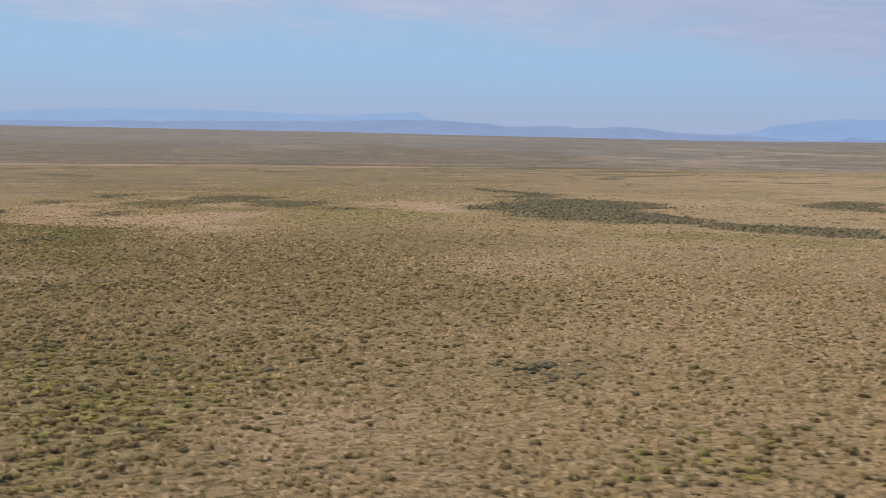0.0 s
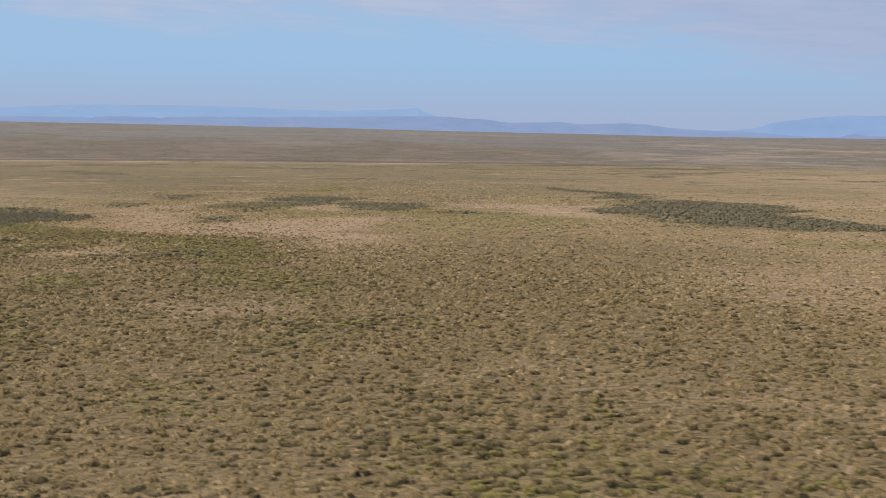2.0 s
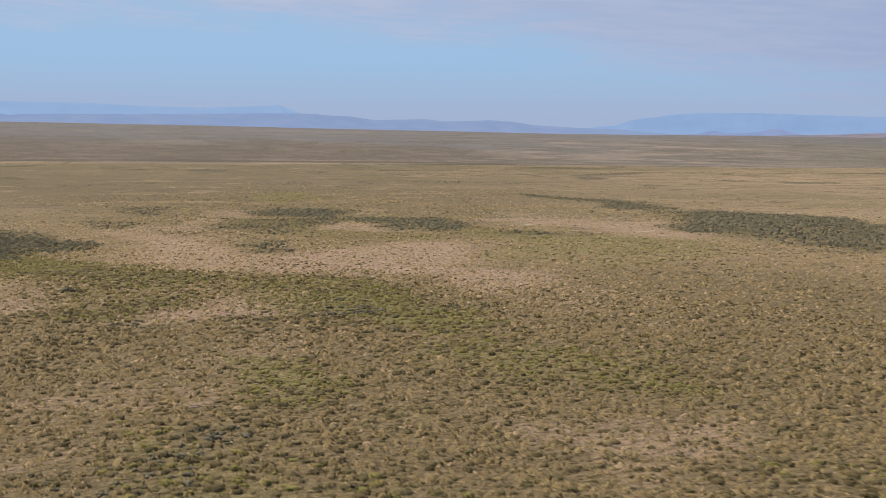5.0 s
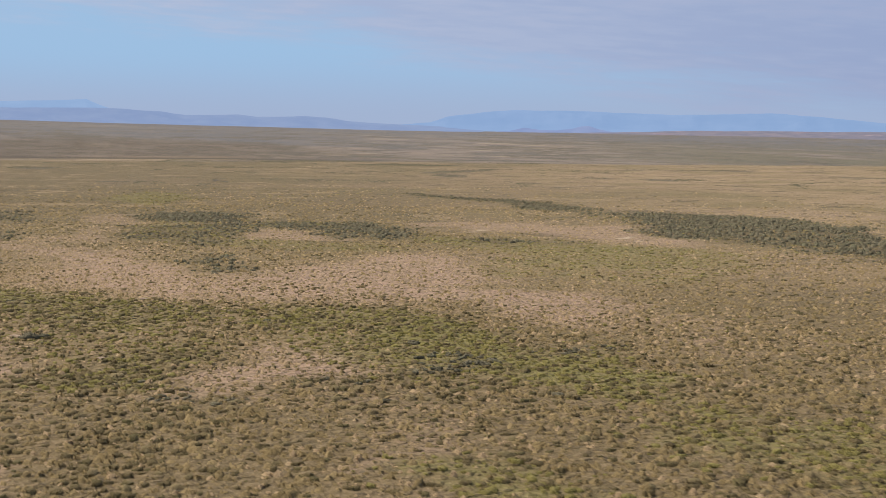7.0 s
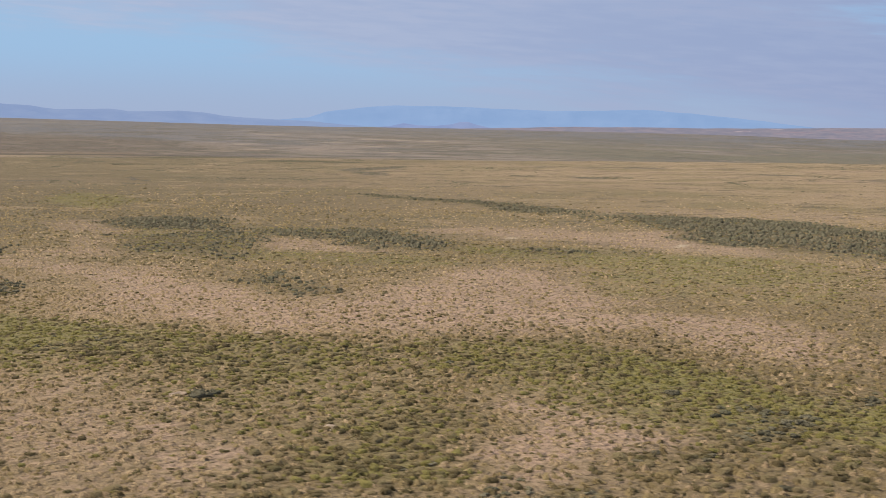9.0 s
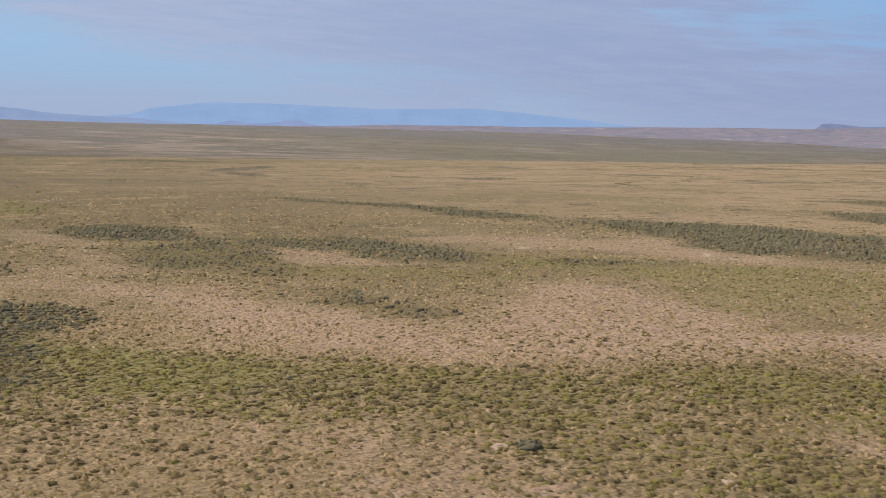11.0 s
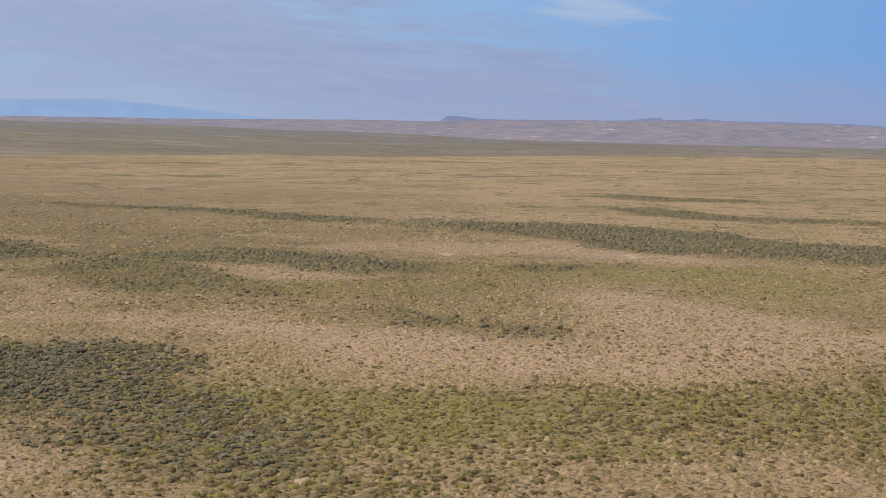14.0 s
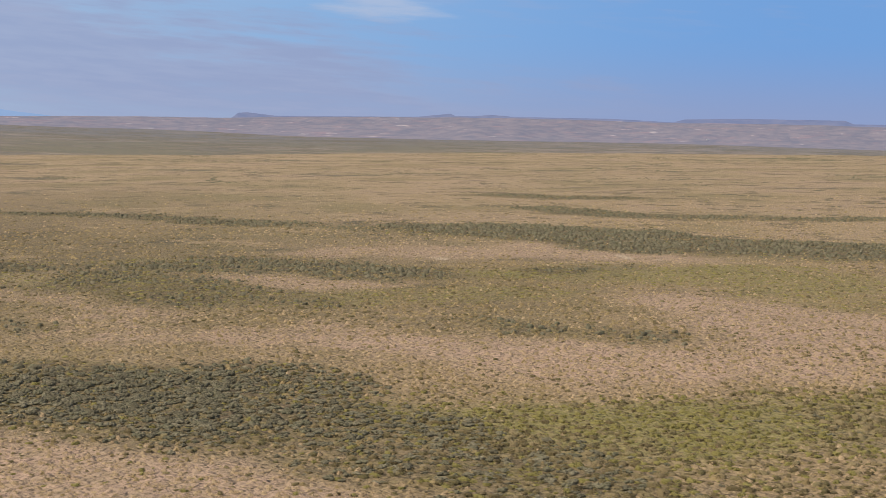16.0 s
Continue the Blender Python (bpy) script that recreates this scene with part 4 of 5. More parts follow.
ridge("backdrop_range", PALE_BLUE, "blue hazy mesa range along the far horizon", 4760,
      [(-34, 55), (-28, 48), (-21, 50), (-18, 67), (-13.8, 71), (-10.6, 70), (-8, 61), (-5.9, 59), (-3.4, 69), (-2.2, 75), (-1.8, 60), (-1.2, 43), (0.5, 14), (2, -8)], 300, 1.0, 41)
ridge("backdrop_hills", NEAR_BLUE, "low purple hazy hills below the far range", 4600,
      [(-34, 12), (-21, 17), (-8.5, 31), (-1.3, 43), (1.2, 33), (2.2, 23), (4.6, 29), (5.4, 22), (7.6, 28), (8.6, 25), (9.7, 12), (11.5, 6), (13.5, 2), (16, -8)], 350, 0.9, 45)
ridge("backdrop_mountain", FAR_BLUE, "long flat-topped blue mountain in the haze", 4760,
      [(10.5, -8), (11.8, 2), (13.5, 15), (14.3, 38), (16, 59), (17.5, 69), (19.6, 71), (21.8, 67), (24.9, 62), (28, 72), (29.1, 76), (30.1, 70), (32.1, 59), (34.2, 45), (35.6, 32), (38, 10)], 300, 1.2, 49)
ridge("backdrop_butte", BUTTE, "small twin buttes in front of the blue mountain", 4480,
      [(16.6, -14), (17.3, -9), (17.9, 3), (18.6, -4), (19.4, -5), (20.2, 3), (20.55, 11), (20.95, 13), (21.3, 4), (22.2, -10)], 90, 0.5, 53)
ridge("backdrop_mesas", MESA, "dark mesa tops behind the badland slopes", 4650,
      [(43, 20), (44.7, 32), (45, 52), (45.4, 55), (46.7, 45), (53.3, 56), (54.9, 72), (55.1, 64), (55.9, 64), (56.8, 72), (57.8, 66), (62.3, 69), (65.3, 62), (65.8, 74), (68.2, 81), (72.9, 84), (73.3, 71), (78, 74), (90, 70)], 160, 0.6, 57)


def hill_height(x, y):
    """The badland slopes that close the basin."""
    r, az = np.hypot(x - CENTRE[0], y - CENTRE[1]), np.degrees(np.arctan2(x - CENTRE[0], y - CENTRE[1]))
    crest = np.interp(az, [17, 21, 26, 30, 34, 39, 44, 49.5, 55, 60, 65, 70, 75, 90], [-22, -11, 5, 9, 13, 25, 31, 46, 55, 59, 56, 62, 60, 56])
    edge = np.interp(az, [17, 34, 45, 54, 90], [4080, 3900, 3600, 3250, 3250]) + 150 * noise2(x, y, 500, 61)
    share = np.clip((r - edge) / (4350 - edge), 0, 1)
    folds = 0.13 * noise2(x, y, 230, 62) + 0.10 * noise2(x, y, 95, 63) + 0.05 * noise2(x, y, 40, 64)
    share = np.clip(share ** 1.15 + folds * smooth(0.02, 0.3, share) * smooth(1.0, 0.8, share), 0, 1)
    foot = height(x, y) - 1.5
    return foot + (crest + 1.2 * noise2(x, y, 80, 65) - foot) * share


def badlands():
    az, r = np.arange(17, 90, 0.14), np.arange(2950, 4420, 22.0)
    a, b = [v.ravel() for v in np.meshgrid(az, r, indexing="ij")]
    x, y = ring(b, a)
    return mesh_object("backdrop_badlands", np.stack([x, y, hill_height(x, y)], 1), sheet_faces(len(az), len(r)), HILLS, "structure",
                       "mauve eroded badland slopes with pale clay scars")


badlands()


# ---- plants ----
rng = np.random.default_rng(7)


def dome_template(seed, sides, tall, full=True, blades=0, top=0.62):
    """A cushion of grass or low scrub: a rough dome, flat below, with stray blades; unit radius."""
    g = np.random.default_rng(seed)
    ang = np.arange(sides) * 2 * math.pi / sides + g.uniform(-0.4, 0.4, sides)
    wide = g.uniform(0.65, 1.25, sides)
    high = tall * g.uniform(0.45, 1.0, sides)
    verts = [(0.95 * wide[k] * math.cos(ang[k]), 0.95 * wide[k] * math.sin(ang[k]), -0.12) for k in range(sides)]
    verts += [(top * wide[k] * math.cos(ang[k] + 0.3), top * wide[k] * math.sin(ang[k] + 0.3), high[k]) for k in range(sides)]
    tris = []
    for k in range(sides):
        j = (k + 1) % sides
        tris += [(k, j, sides + k), (j, sides + j, sides + k)]
    if full:
        verts.append((g.uniform(-0.2, 0.2), g.uniform(-0.2, 0.2), tall * 1.08))
        tris += [(sides + k, sides + (k + 1) % sides, 2 * sides) for k in range(sides)]
    else:
        tris += [(sides, sides + k, sides + k + 1) for k in range(1, sides - 1)]
    for a in g.uniform(0, 2 * math.pi, blades):
        c, s, base, tip, half = math.cos(a), math.sin(a), g.uniform(0.2, 0.6), g.uniform(0.9, 1.5), g.uniform(0.12, 0.22)
        k, z = len(verts), tall * g.uniform(0.5, 1.5)
        verts += [(base * c - half * s, base * s + half * c, 0.2 * tall), (base * c + half * s, base * s - half * c, 0.2 * tall), (tip * c, tip * s, z)]
        tris.append((k, k + 1, k + 2))
    return np.array(verts), np.array(tris)


def tuft_template(seed):
    """A tussock of dry grass: a ragged foot drawn up to an uneven crown, with a stray blade or two; unit radius."""
    g = np.random.default_rng(seed)
    foot = [(g.uniform(0.7, 1.25), k * 2 * math.pi / 5 + g.uniform(-0.35, 0.35)) for k in range(5)]
    crown = [(g.uniform(0.25, 0.6), k * 2 * math.pi / 3 + g.uniform(-0.4, 0.4)) for k in range(3)]
    verts = [(r * math.cos(a), r * math.sin(a), -0.1) for r, a in foot] + [(r * math.cos(a), r * math.sin(a), g.uniform(0.45, 0.9)) for r, a in crown]
    tris = [(0, 1, 5), (1, 6, 5), (1, 2, 6), (2, 3, 6), (3, 7, 6), (3, 4, 7), (4, 0, 7), (0, 5, 7), (5, 6, 7)]
    for _ in range(2):
        a, lean, half = g.uniform(0, 2 * math.pi), g.uniform(0.9, 1.6), g.uniform(0.10, 0.2)
        c, d, n = math.cos(a), math.sin(a), len(verts)
        verts += [(0.3 * c - half * d, 0.3 * d + half * c, 0.2), (0.3 * c + half * d, 0.3 * d - half * c, 0.2), (lean * c, lean * d, g.uniform(0.5, 1.1))]
        tris.append((n, n + 1, n + 2))
    return np.array(verts), np.array(tris)


def sprig_template(seed, flat=1.0):
    """A small tuft: four uneven sides to a leaning tip, and a loose blade; unit radius."""
    g = np.random.default_rng(seed)
    foot = [(g.uniform(0.65, 1.3), k * math.pi / 2 + g.uniform(-0.5, 0.5)) for k in range(4)]
    verts = [(r * math.cos(a), r * math.sin(a), -0.1) for r, a in foot] + [(g.uniform(-0.4, 0.4), g.uniform(-0.4, 0.4), flat * g.uniform(0.7, 1.3))]
    a, half = g.uniform(0, 2 * math.pi), g.uniform(0.12, 0.25)
    c, d = math.cos(a), math.sin(a)
    verts += [(0.2 * c - half * d, 0.2 * d + half * c, 0.1), (0.2 * c + half * d, 0.2 * d - half * c, 0.1), (1.3 * c, 1.3 * d, flat * g.uniform(0.5, 1.0))]
    return np.array(verts), np.array([(0, 1, 4), (1, 2, 4), (2, 3, 4), (3, 0, 4), (5, 6, 7)])


def ball_template(seed, sides):
    """One rounded lobe of a bush, narrower at the foot than at the waist; unit radius and height."""
    g = np.random.default_rng(seed)
    rings = ((0.45, -0.10), (1.0, 0.42), (0.66, 0.84))
    verts = []
    for r, (wide, high) in enumerate(rings):
        for k in range(sides):
            a = k * 2 * math.pi / sides + 0.4 * r
            d = wide * g.uniform(0.82, 1.18)
            verts.append((d * math.cos(a), d * math.sin(a), high * g.uniform(0.9, 1.1)))
    verts.append((g.uniform(-0.1, 0.1), g.uniform(-0.1, 0.1), 1.0))
    tris = []
    for r in range(2):
        for k in range(sides):
            p, q = r * sides + k, r * sides + (k + 1) % sides
            tris += [(p, q, p + sides), (q, q + sides, p + sides)]
    tris += [(2 * sides + k, 2 * sides + (k + 1) % sides, 3 * sides) for k in range(sides)]
    return np.array(verts), np.array(tris)


def bush_template(seed, lobes, sides, leaves, tall, size=0.2):
    """A sagebrush: several rounded lobes with ragged leaf clumps standing off them; unit radius."""
    g = np.random.default_rng(seed)
    verts, tris, start, domes = [], [], 0, []
    for k in range(lobes):
        a, off = k * 2.4 + g.uniform(-0.5, 0.5), 0.0 if k == 0 else g.uniform(0.38, 0.62)
        rad, high = 0.9 if lobes == 1 else g.uniform(0.42, 0.62), tall * (1.0 if k == 0 else g.uniform(0.6, 0.95))
        domes.append((off * math.cos(a), off * math.sin(a), rad, high))
        v, t = ball_template(seed * 31 + k, sides)
        verts.append(v * (0.88 * rad, 0.88 * rad, 0.88 * high) + (domes[-1][0], domes[-1][1], 0))
        tris.append(t + start)
        start += len(v)
    for _ in range(leaves):
        cx, cy, cr, ch = domes[g.integers(len(domes))]
        a, up = g.uniform(0, 2 * math.pi), g.uniform(0.1, 1.0)
        flat = math.sqrt(1 - up * up)
        out = np.array([math.cos(a) * flat, math.sin(a) * flat, up])
        centre = np.array([cx, cy, 0.0]) + out * np.array([cr, cr, ch]) * g.uniform(0.95, 1.12)
        point = out + (0, 0, 0.5) + g.normal(0, 0.35, 3)
        point /= np.linalg.norm(point)
        u = np.cross(point, g.normal(0, 1, 3))
        u /= np.linalg.norm(u)
        d = size * g.uniform(0.6, 1.3)
        foot = centre - 0.16 * out
        verts.append(np.array([foot + 0.62 * d * u, foot - 0.62 * d * u, foot + 1.7 * d * point]))
        tris.append(np.array([[0, 1, 2]]) + start)
        start += 3
    return np.concatenate(verts), np.concatenate(tris)


def scatter(name, mat, label, templates, x, y, size, tone):
    """Many plants as one joined mesh, each turned, sized and toned on its own."""
    verts, faces, tones, start = [], [], [], 0
    turn, which = rng.uniform(0, 2 * math.pi, len(x)), rng.integers(0, len(templates), len(x))
    z = height(x, y) - 0.02
    for k, (tv, tf) in enumerate(templates):
        i = np.flatnonzero(which == k)
        if not len(i):
            continue
        c, s, d = np.cos(turn[i])[:, None], np.sin(turn[i])[:, None], size[i][:, None]
        stretch = rng.uniform(0.8, 1.2, (len(i), 1))
        px = (tv[:, 0] * c - tv[:, 1] * s) * d * stretch + x[i][:, None]
        py = (tv[:, 0] * s + tv[:, 1] * c) * d / stretch + y[i][:, None]
        pz = tv[:, 2] * d * rng.uniform(0.8, 1.25, (len(i), 1)) + z[i][:, None]
        verts.append(np.stack([px, py, pz], -1).reshape(-1, 3))
        faces.append((tf[None] + (np.arange(len(i)) * len(tv))[:, None, None]).reshape(-1, 3) + start)
        tones.append(np.repeat(tone[i], len(tv)))
        start += len(i) * len(tv)
    return mesh_object(name, np.concatenate(verts), np.concatenate(faces), mat, "stuff", label, {"tone": np.clip(np.concatenate(tones), 0, 1)})


ALONG, ACROSS = np.array([-0.69, 0.724]), np.array([0.724, 0.69])


def strewn(u0, u1, v0, v1, density):
    """Random places in a strip beside the flight line: u along it, v away from it."""
    n = int((u1 - u0) * (v1 - v0) * density)
    u, v = rng.uniform(u0, u1, n), rng.uniform(v0, v1, n)
    return u * ALONG[0] + v * ACROSS[0], u * ALONG[1] + v * ACROSS[1]


# strips beside the flight line: from and to along it, from and to away from it, grass and sage to the square metre, growth in size
STRIPS = ((0, 236, 6, 76, 7.4, 6.0, 1.0), (-5, 300, 76, 130, 3.4, 4.2, 1.06), (-20, 360, 130, 200, 1.2, 3.6, 1.25), (-80, 400, 200, 350, 0.34, 2.4, 1.5))
DOMES = [dome_template(100 + k, 4, 0.60, False, 4, 0.76) for k in range(16)]
LOW_SPRIGS = [sprig_template(260 + k, 0.72) for k in range(16)]
MOUNDS = [dome_template(370 + k, 5, 0.52, True, 4, 0.68) for k in range(16)]
LOW_DOMES = [dome_template(140 + k, 4, 0.40, False, 1, 0.82) for k in range(12)]
SPRIGS = [sprig_template(220 + k) for k in range(24)]
TUFTS = [tuft_template(180 + k) for k in range(24)]
SAGE = [bush_template(300 + k, 4, 6, 22, 0.66, 0.15) for k in range(10)]
FAR_SAGE = [dome_template(340 + k, 5, 0.70, True, 4, 0.66) for k in range(12)]

plants = {"straw": [], "olive": [], "green": [], "shrub": [], "scrub": [], "sage": []}


def ahead_of_flight(x, y):
    """Leaves out the ground under and behind the flight line."""
    u, v = x * ALONG[0] + y * ALONG[1], x * ACROSS[0] + y * ACROSS[1]
    stay = v > 6 + 0.20 * np.maximum(u - 80, 0)
    return x[stay], y[stay]


def thinned(x, y, u1, v1=350, end=140):
    """Fewer and fewer plants towards the far end of a strip."""
    u, v = x * ALONG[0] + y * ALONG[1], x * ACROSS[0] + y * ACROSS[1]
    stay = rng.uniform(0, 1, len(x)) < smooth(u1, u1 - end, u) * smooth(v1, v1 - 180, v)
    return x[stay], y[stay]


for u0, u1, v0, v1, grass, sages, grow in STRIPS:
    close = float(v0 < 72)
    x, y = thinned(*ahead_of_flight(*strewn(u0, u1, v0, v1, grass)), u1, 350, 20 if v1 < 80 else 120)
    f = fields(x, y)
    thick = np.maximum(thicket(x, y), lushness(x, y))
    patchy = noise2(x, y, 6, 71) + 0.6 * noise2(x, y, 2.2, 72)
    broad = noise2(x, y, 34, 73) + 0.5 * noise2(x, y, 12, 74)
    left = rng.uniform(0, 1, len(x)) < np.clip(0.95 + 0.15 * patchy - 0.14 * f["bare"] - 0.9 * f["pale"] - 0.55 * f["sage"], 0.05, 1)
    pick, size = rng.uniform(0, 1, len(x)), rng.uniform(0, 1, len(x))
    dark = np.clip(0.13 + 0.13 * thick + 0.10 * patchy - 0.03 * f["bare"] + 0.40 * f["sage"] + 0.10 * f["green"] + 0.22 * f["brushy"], 0.04, 1) * (0.8 + 0.2 * close)
    scrub = left & (pick > 1 - np.clip(0.012 + 0.05 * f["green"] + 0.12 * f["brushy"] + 0.10 * f["sage"] + 0.025 * thick, 0, 0.24) * (1 + 0.6 * patchy) * (0.5 + 0.5 * close))
    shrub = left & ~scrub & (pick < dark)
    green = left & ~scrub & ~shrub & (pick < dark + np.clip(0.95 * f["green"] ** 1.4 + 0.2 * f["sage"] + 0.07 * broad - 0.01, 0, 0.85))
    olive = left & ~scrub & ~shrub & ~green & (rng.uniform(0, 1, len(x)) < np.clip(0.55 + 0.36 * thick - 0.22 * broad - 0.45 * f["bare"] + 0.55 * f["sage"], 0.05, 1))
    straw = left & ~scrub & ~shrub & ~green & ~olive
    shade = np.clip(0.5 + 0.5 * patchy, 0, 1)
    bladed = (rng.uniform(0, 1, len(x)) < smooth(110, 55, x * ACROSS[0] + y * ACROSS[1])).astype(float)
    for key, mask, low, high in (("straw", straw, 0.09, 0.22), ("olive", olive, 0.09, 0.24), ("green", green, 0.10, 0.27), ("shrub", shrub, 0.10, 0.27), ("scrub", scrub, 0.12, 0.32)):
        d = (low + (high - low) * size[mask] ** 1.9) * grow * (1 - (0.30 if key == "shrub" else 0.12) * f["bare"][mask]) * (1 + 0.22 * f["brushy"][mask] + 0.12 * thick[mask]) * (1.1 if key == "shrub" and not close else 1)
        plants[key].append(np.stack([x[mask], y[mask], d, 0.75 * rng.uniform(0, 1, mask.sum()) + 0.25 * shade[mask], bladed[mask] if key in ("straw", "olive") else np.full(mask.sum(), close)], 1))
    x, y = thinned(*ahead_of_flight(*strewn(u0, u1, v0, v1, sages)), u1, 520, 20 if v1 < 80 else 120)
    f = fields(x, y)
    clumps = 0.42 * noise2(x, y, 16, 76) + 0.34 * noise2(x, y, 5, 75)
    chance = 1.05 * f["sage"] ** 1.8 + 0.7 * clumps * (1.3 - 0.3 * close) * smooth(0.1, 0.6, f["sage"]) - 0.06 + 0.07 * f["brushy"] * (1 + clumps)
    stay = rng.uniform(0, 1, len(x)) < np.clip(chance, 0, 0.95) * (1 if close else 0.54)
    x, y, f = x[stay], y[stay], f["sage"][stay]
    d = (0.16 + 0.22 * rng.uniform(0, 1, len(x)) ** 1.4) * (0.75 + 0.35 * f) * grow ** 0.3
    # far bushes toned darker, standing in for shade inside their canopy
    plants["sage"].append(np.stack([x, y, d, rng.uniform(0, 1 if close else 0.7, len(x)), np.full(len(x), close)], 1))
plants = {k: np.concatenate(v) for k, v in plants.items()}

# fine grass between the tussocks
x, y = thinned(*ahead_of_flight(*strewn(0, 236, 6, 58, 11.0)), 236, 75, 20)
f = fields(x, y)
pale = rng.uniform(0, 1, len(x)) < np.clip(0.62 - 0.35 * np.maximum(thicket(x, y), f["green"]) + 0.3 * f["bare"], 0, 1)
size = rng.uniform(0.06, 0.14, len(x)) * (1 - 0.25 * f["bare"])
for name, mat, label, mask in (("dry_grass_sprigs", STRAW_TUFT, "small pale sprigs of dry grass on the soil", pale), ("olive_grass_sprigs", OLIVE_TUFT, "small olive sprigs of grass on the soil", ~pale)):
    scatter(name, mat, label, SPRIGS, x[mask], y[mask], size[mask], rng.uniform(0, 1, mask.sum()))

KINDS = {"straw": (TUFTS, LOW_SPRIGS), "olive": (TUFTS, LOW_SPRIGS), "green": (DOMES, LOW_DOMES), "shrub": (DOMES, LOW_DOMES), "scrub": (MOUNDS, MOUNDS)}

# the tall sage of the hollow, bush by bush
sx, sy, sd = plants["sage"].T[:3]
near = (sx > -94) & (sx < -81) & (sy > 177) & (sy < 200)
order = np.flatnonzero(near)[np.argsort(-sd[near])][:280]
single = plants["sage"][order]
plants["sage"] = np.delete(plants["sage"], order, 0)

for name, key, mat, label in (("straw_bunchgrass", "straw", STRAW_TUFT, "pale straw bunchgrass tufts all over the steppe"),
                              ("olive_bunchgrass", "olive", OLIVE_TUFT, "olive-brown bunchgrass tufts all over the steppe"),
                              ("green_bunchgrass", "green", GREEN_TUFT, "fresh yellow-green grass in damp hollows"),
                              ("grey_scrub", "scrub", GREY_SCRUB, "soft grey-green mounds of low scrub in the hollows"),
                              ("low_shrubs", "shrub", DARK_SHRUB, "small dark brown shrubs between the grass tufts")):
    for close, templates in ((1, KINDS[key][0]), (0, KINDS[key][1])):
        x, y, d, tone, _ = plants[key][plants[key][:, 4] == close].T
        scatter(name, mat, label, templates, x, y, d, tone)
for close, templates in ((1, SAGE), (0, FAR_SAGE)):
    scatter("sagebrush_stands", SAGE_LEAF, "grey-green sagebrush in dense dark stands", templates, *plants["sage"][plants["sage"][:, 4] == close].T[:4])


def brush_lines():
    """Low brush in thin broken lines, where water gathers on the far bench."""
    n = 500000
    r, az = np.sqrt(rng.uniform(300 ** 2, 1050 ** 2, n)), rng.uniform(-36, 82, n)
    x, y = ring(r, az)
    winding = np.abs(noise2(x, y, 75, 91) + 0.45 * noise2(x, y, 28, 92))
    sparse = smooth(-0.1, 0.5, noise2(x, y, 130, 93))
    chance = np.maximum(0.8 * smooth(0.05, 0.015, winding) * sparse, 0.40 * smooth(0.35, 0.9, fields(x, y)["brush"] + 0.5 * noise2(x, y, 22, 94)))
    stay = rng.uniform(0, 1, n) < chance * smooth(300, 420, r)
    x, y, r = x[stay], y[stay], r[stay]
    size = rng.uniform(0.28, 0.62, len(x)) * (0.7 + r / 1100)
    scatter("brush_lines", SAGE_LEAF, "low grey-green brush in thin lines far across the bench", [dome_template(700 + k, 4, 0.36, False, 0, 0.7) for k in range(8)], x, y, size, 0.6 * rng.uniform(0, 1, len(x)))


brush_lines()


def stem_template(seed):
    """The gnarled woody foot of a sagebrush: a few leaning tapered stems."""
    g = np.random.default_rng(seed)
    verts, tris = [], []
    for a in g.uniform(0, 2 * math.pi, 4):
        lean, k = g.uniform(0.15, 0.5), len(verts)
        for z, rad, out in ((-0.08, 0.07, 0.03), (0.3, 0.05, 0.5), (0.62, 0.02, 1.0)):
            for j in range(4):
                b = j * math.pi / 2
                verts.append((math.cos(a) * lean * out + rad * math.cos(b), math.sin(a) * lean * out + rad * math.sin(b), z))
        for row in (0, 4):
            for j in range(4):
                p, q = k + row + j, k + row + (j + 1) % 4
                tris += [(p, q, p + 4), (q, q + 4, p + 4)]
    return np.array(verts), np.array(tris)


def sagebrush(seed):
    v, t = bush_template(seed, 7, 6, 90, 0.72, 0.12)
    bush = mesh_object("sagebrush", v, t, SAGE_LEAF, attributes={"tone": np.full(len(v), np.random.default_rng(seed).uniform(0.05, 0.95))})
    tagged(bush, "grey-green rounded sagebrush growing in a dense stand", "shrub", "sagebrush in the hollow")
    v, t = stem_template(seed + 50)
    mesh_object("woody_stem", v, t, STEM, label="grey woody stems", parent=bush, flat=True)
    return bush


kinds = [sagebrush(400 + k) for k in range(16)]
for k, (x, y, d, tone, _) in enumerate(single):
    m = pose(x, y, float(height(x, y)) - 0.03, 0, 0, float(rng.uniform(0, 360))) @ Matrix.Diagonal((d, d, d * float(rng.uniform(0.85, 1.2)), 1))
    bush = kinds[k] if k < len(kinds) else copy_thing(kinds[k % len(kinds)], m)
    bush.matrix_basis = m


# ---- loose stones ----
def boulder(x, y, long, wide, tall, turn, seed, label):
    g = np.random.default_rng(seed)
    bm = bmesh.new()
    bmesh.ops.create_icosphere(bm, subdivisions=3, radius=1.0)
    off = g.uniform(-50, 50, 3)
    for v in bm.verts:
        p = v.co.copy()
        k = 1 + 0.42 * noise.noise(p * 1.5 + Vector(off)) + 0.18 * noise.noise(p * 3.5 + Vector(off))
        v.co = Vector((p.x * long / 2, p.y * wide / 2, max(p.z, -0.35) * tall * 0.75)) * k
    me = bpy.data.meshes.new("rock")
    bm.to_mesh(me)
    bm.free()
    me.materials.append(ROCK)
    ob = new("rock", me)
    ob.matrix_basis = pose(x, y, float(height(x, y)) + tall * 0.10, 0, 0, turn)
    return tagged(ob, label, "rock", "pale stones on the steppe")


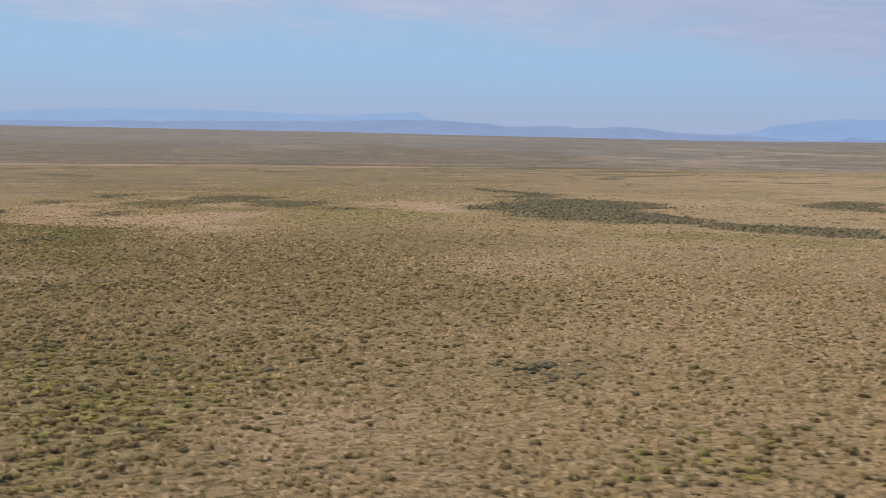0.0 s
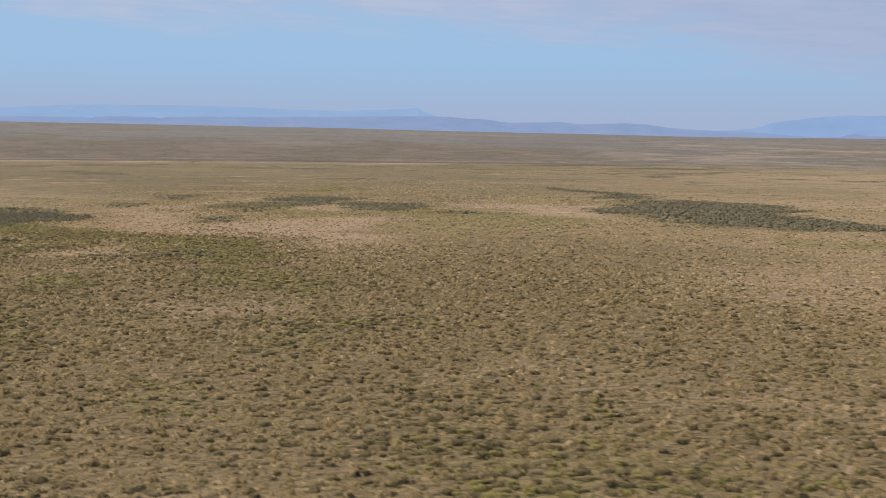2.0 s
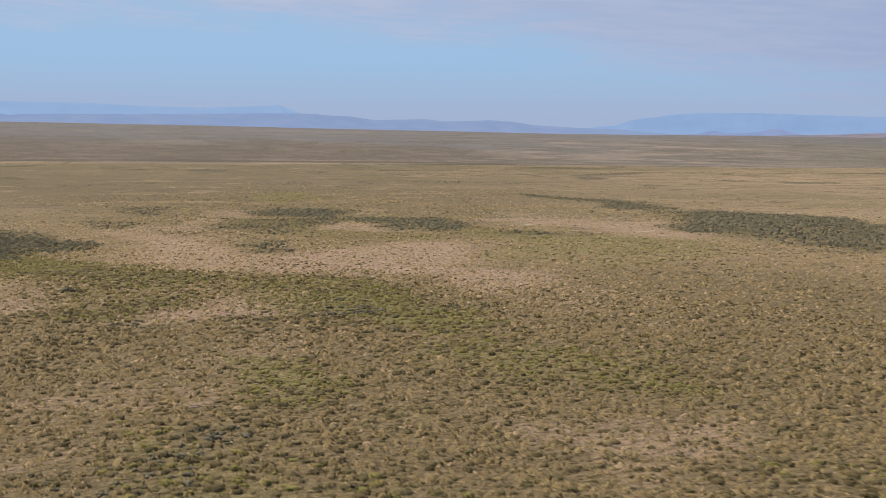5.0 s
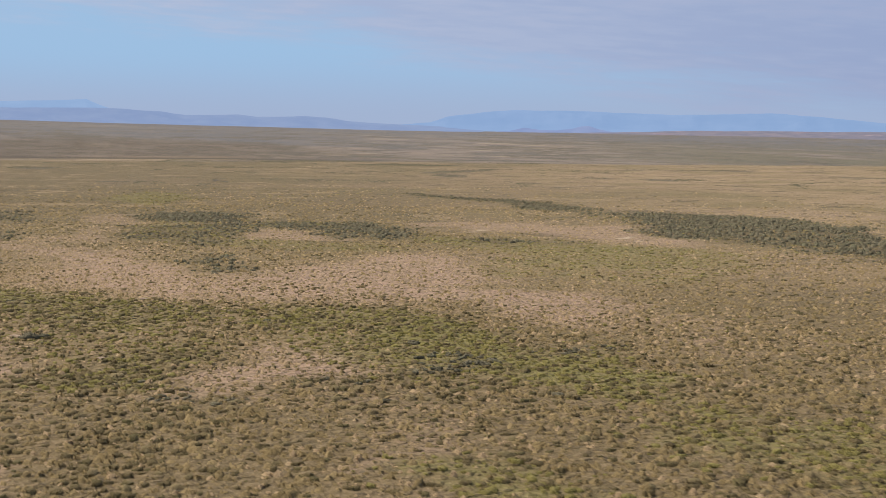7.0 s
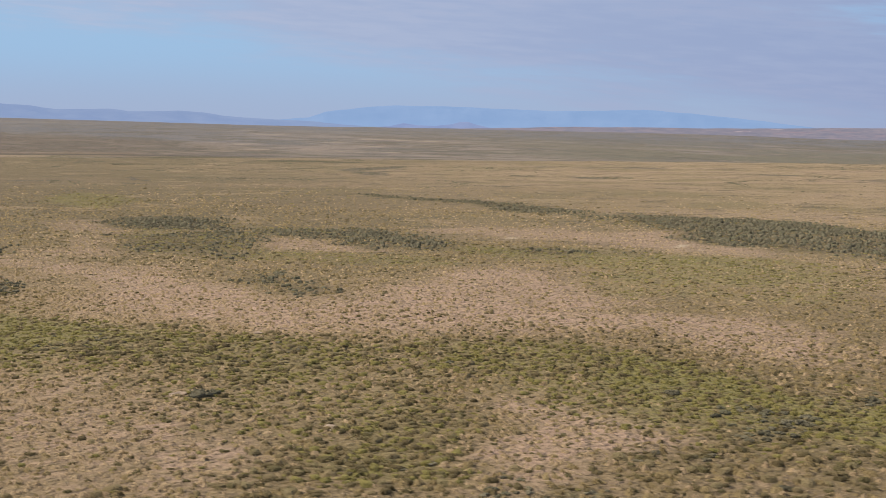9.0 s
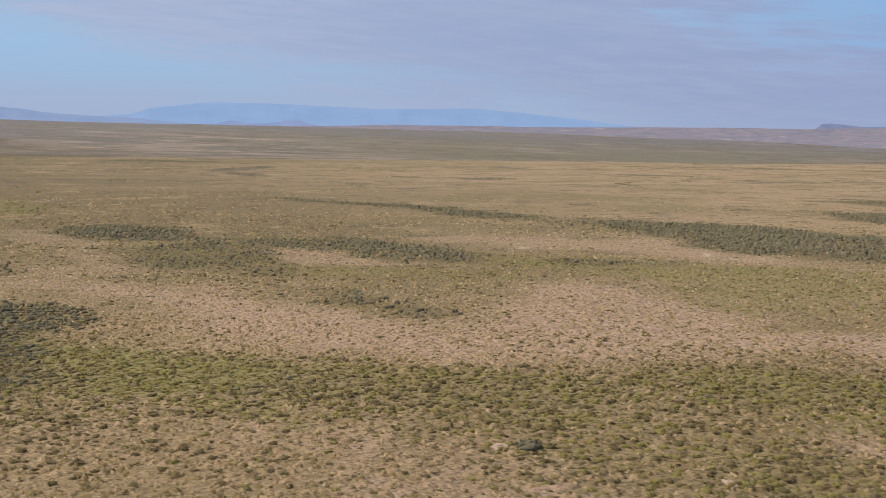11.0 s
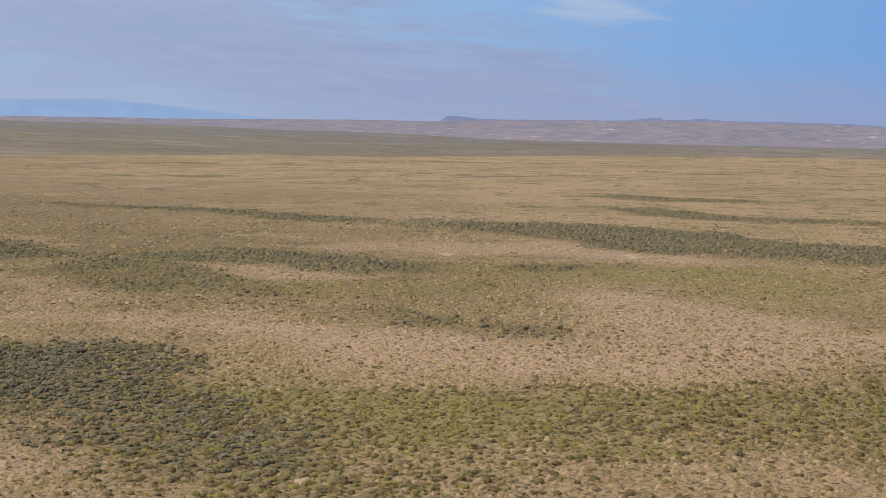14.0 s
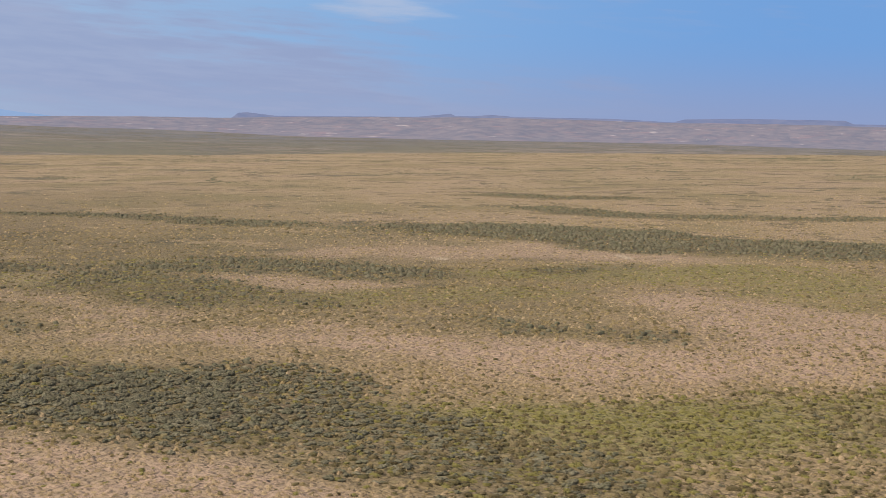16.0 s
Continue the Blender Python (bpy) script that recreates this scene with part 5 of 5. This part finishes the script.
boulder(-91.0, 159.6, 1.15, 0.75, 0.14, 35, 1, "pale flat sandstone slab among low shrubs")
boulder(-71.1, 141.1, 1.0, 0.6, 0.15, 40, 2, "pale flat sandstone slab beside a big sagebrush")
boulder(-66.1, 132.9, 0.95, 0.5, 0.13, 70, 4, "low pale stone between dry tufts")
boulder(-63.8, 159.1, 0.55, 0.4, 0.14, 20, 5, "small pale stone at the edge of bare soil")
boulder(-55.7, 97.4, 0.6, 0.4, 0.13, 10, 3, "small pale stone in thin grass")


# ---- the big sagebrush beside the slab, and the far house ----
lone = sagebrush(470)
lone.matrix_basis = pose(-70.2, 140.3, float(height(-70.2, 140.3)) - 0.04) @ Matrix.Diagonal((0.68, 0.60, 0.68, 1))
tagged(lone, "big blue-green sagebrush beside a pale stone", "shrub")


for k, (x, y, d) in enumerate(((-10.8, 48.8, 0.2), (-10.0, 48.7, 0.3), (-49.0, 130.4, 0.36), (-49.0, 134.9, 0.42), (-69.5, 141.0, 0.42), (-56.2, 145.6, 0.3), (-9.8, 49.0, 0.26), (-7.4, 50.2, 0.24), (-53.6, 119.6, 0.34), (-45.8, 119.3, 0.36))):
    bush = sagebrush(480 + k)
    bush.matrix_basis = pose(x, y, float(height(x, y)) - 0.03, 0, 0, 47 * k) @ Matrix.Diagonal((d, 0.85 * d, 0.9 * d, 1))
    tagged(bush, "dark green sagebrush alone among dry grass tufts" if d < 0.31 else "rounded grey sagebrush at the edge of green grass", "shrub", "lone sagebrush")


def prism(corners, y0, y1):
    """A shape of one outline in x and z, drawn out along y."""
    bm = bmesh.new()
    front = [bm.verts.new((x, y0, z)) for x, z in corners]
    back = [bm.verts.new((x, y1, z)) for x, z in corners]
    bm.faces.new(front)
    bm.faces.new(back[::-1])
    for k in range(len(corners)):
        j = (k + 1) % len(corners)
        bm.faces.new((front[j], front[k], back[k], back[j]))
    bmesh.ops.recalc_face_normals(bm, faces=bm.faces)
    return bm


def part(name, bm, mat, parent, label=""):
    me = bpy.data.meshes.new(name)
    bm.to_mesh(me)
    bm.free()
    me.materials.append(mat)
    ob = new(name, me)
    ob.parent = parent
    return tagged(ob, label)


def farmhouse(x, y, turn):
    house = new("farmhouse")
    house.matrix_basis = pose(x, y, float(hill_height(np.array(x), np.array(y))) - 0.2, 0, 0, turn)
    tagged(house, "small white farmhouse below the badland slopes", "house")
    part("wall", prism([(-4.5, 0), (4.5, 0), (4.5, 3.0), (-4.5, 3.0)], -3, 3), WHITE, house)
    roof = prism([(-3.4, 3.0), (3.4, 3.0), (0, 4.4)], -4.8, 4.8)
    bmesh.ops.rotate(roof, verts=roof.verts, cent=(0, 0, 0), matrix=Matrix.Rotation(radians(90), 3, "Z"))
    part("roof", roof, WHITE, house, "pale metal gable roof")
    return house


farmhouse(3173, 1479, 25)
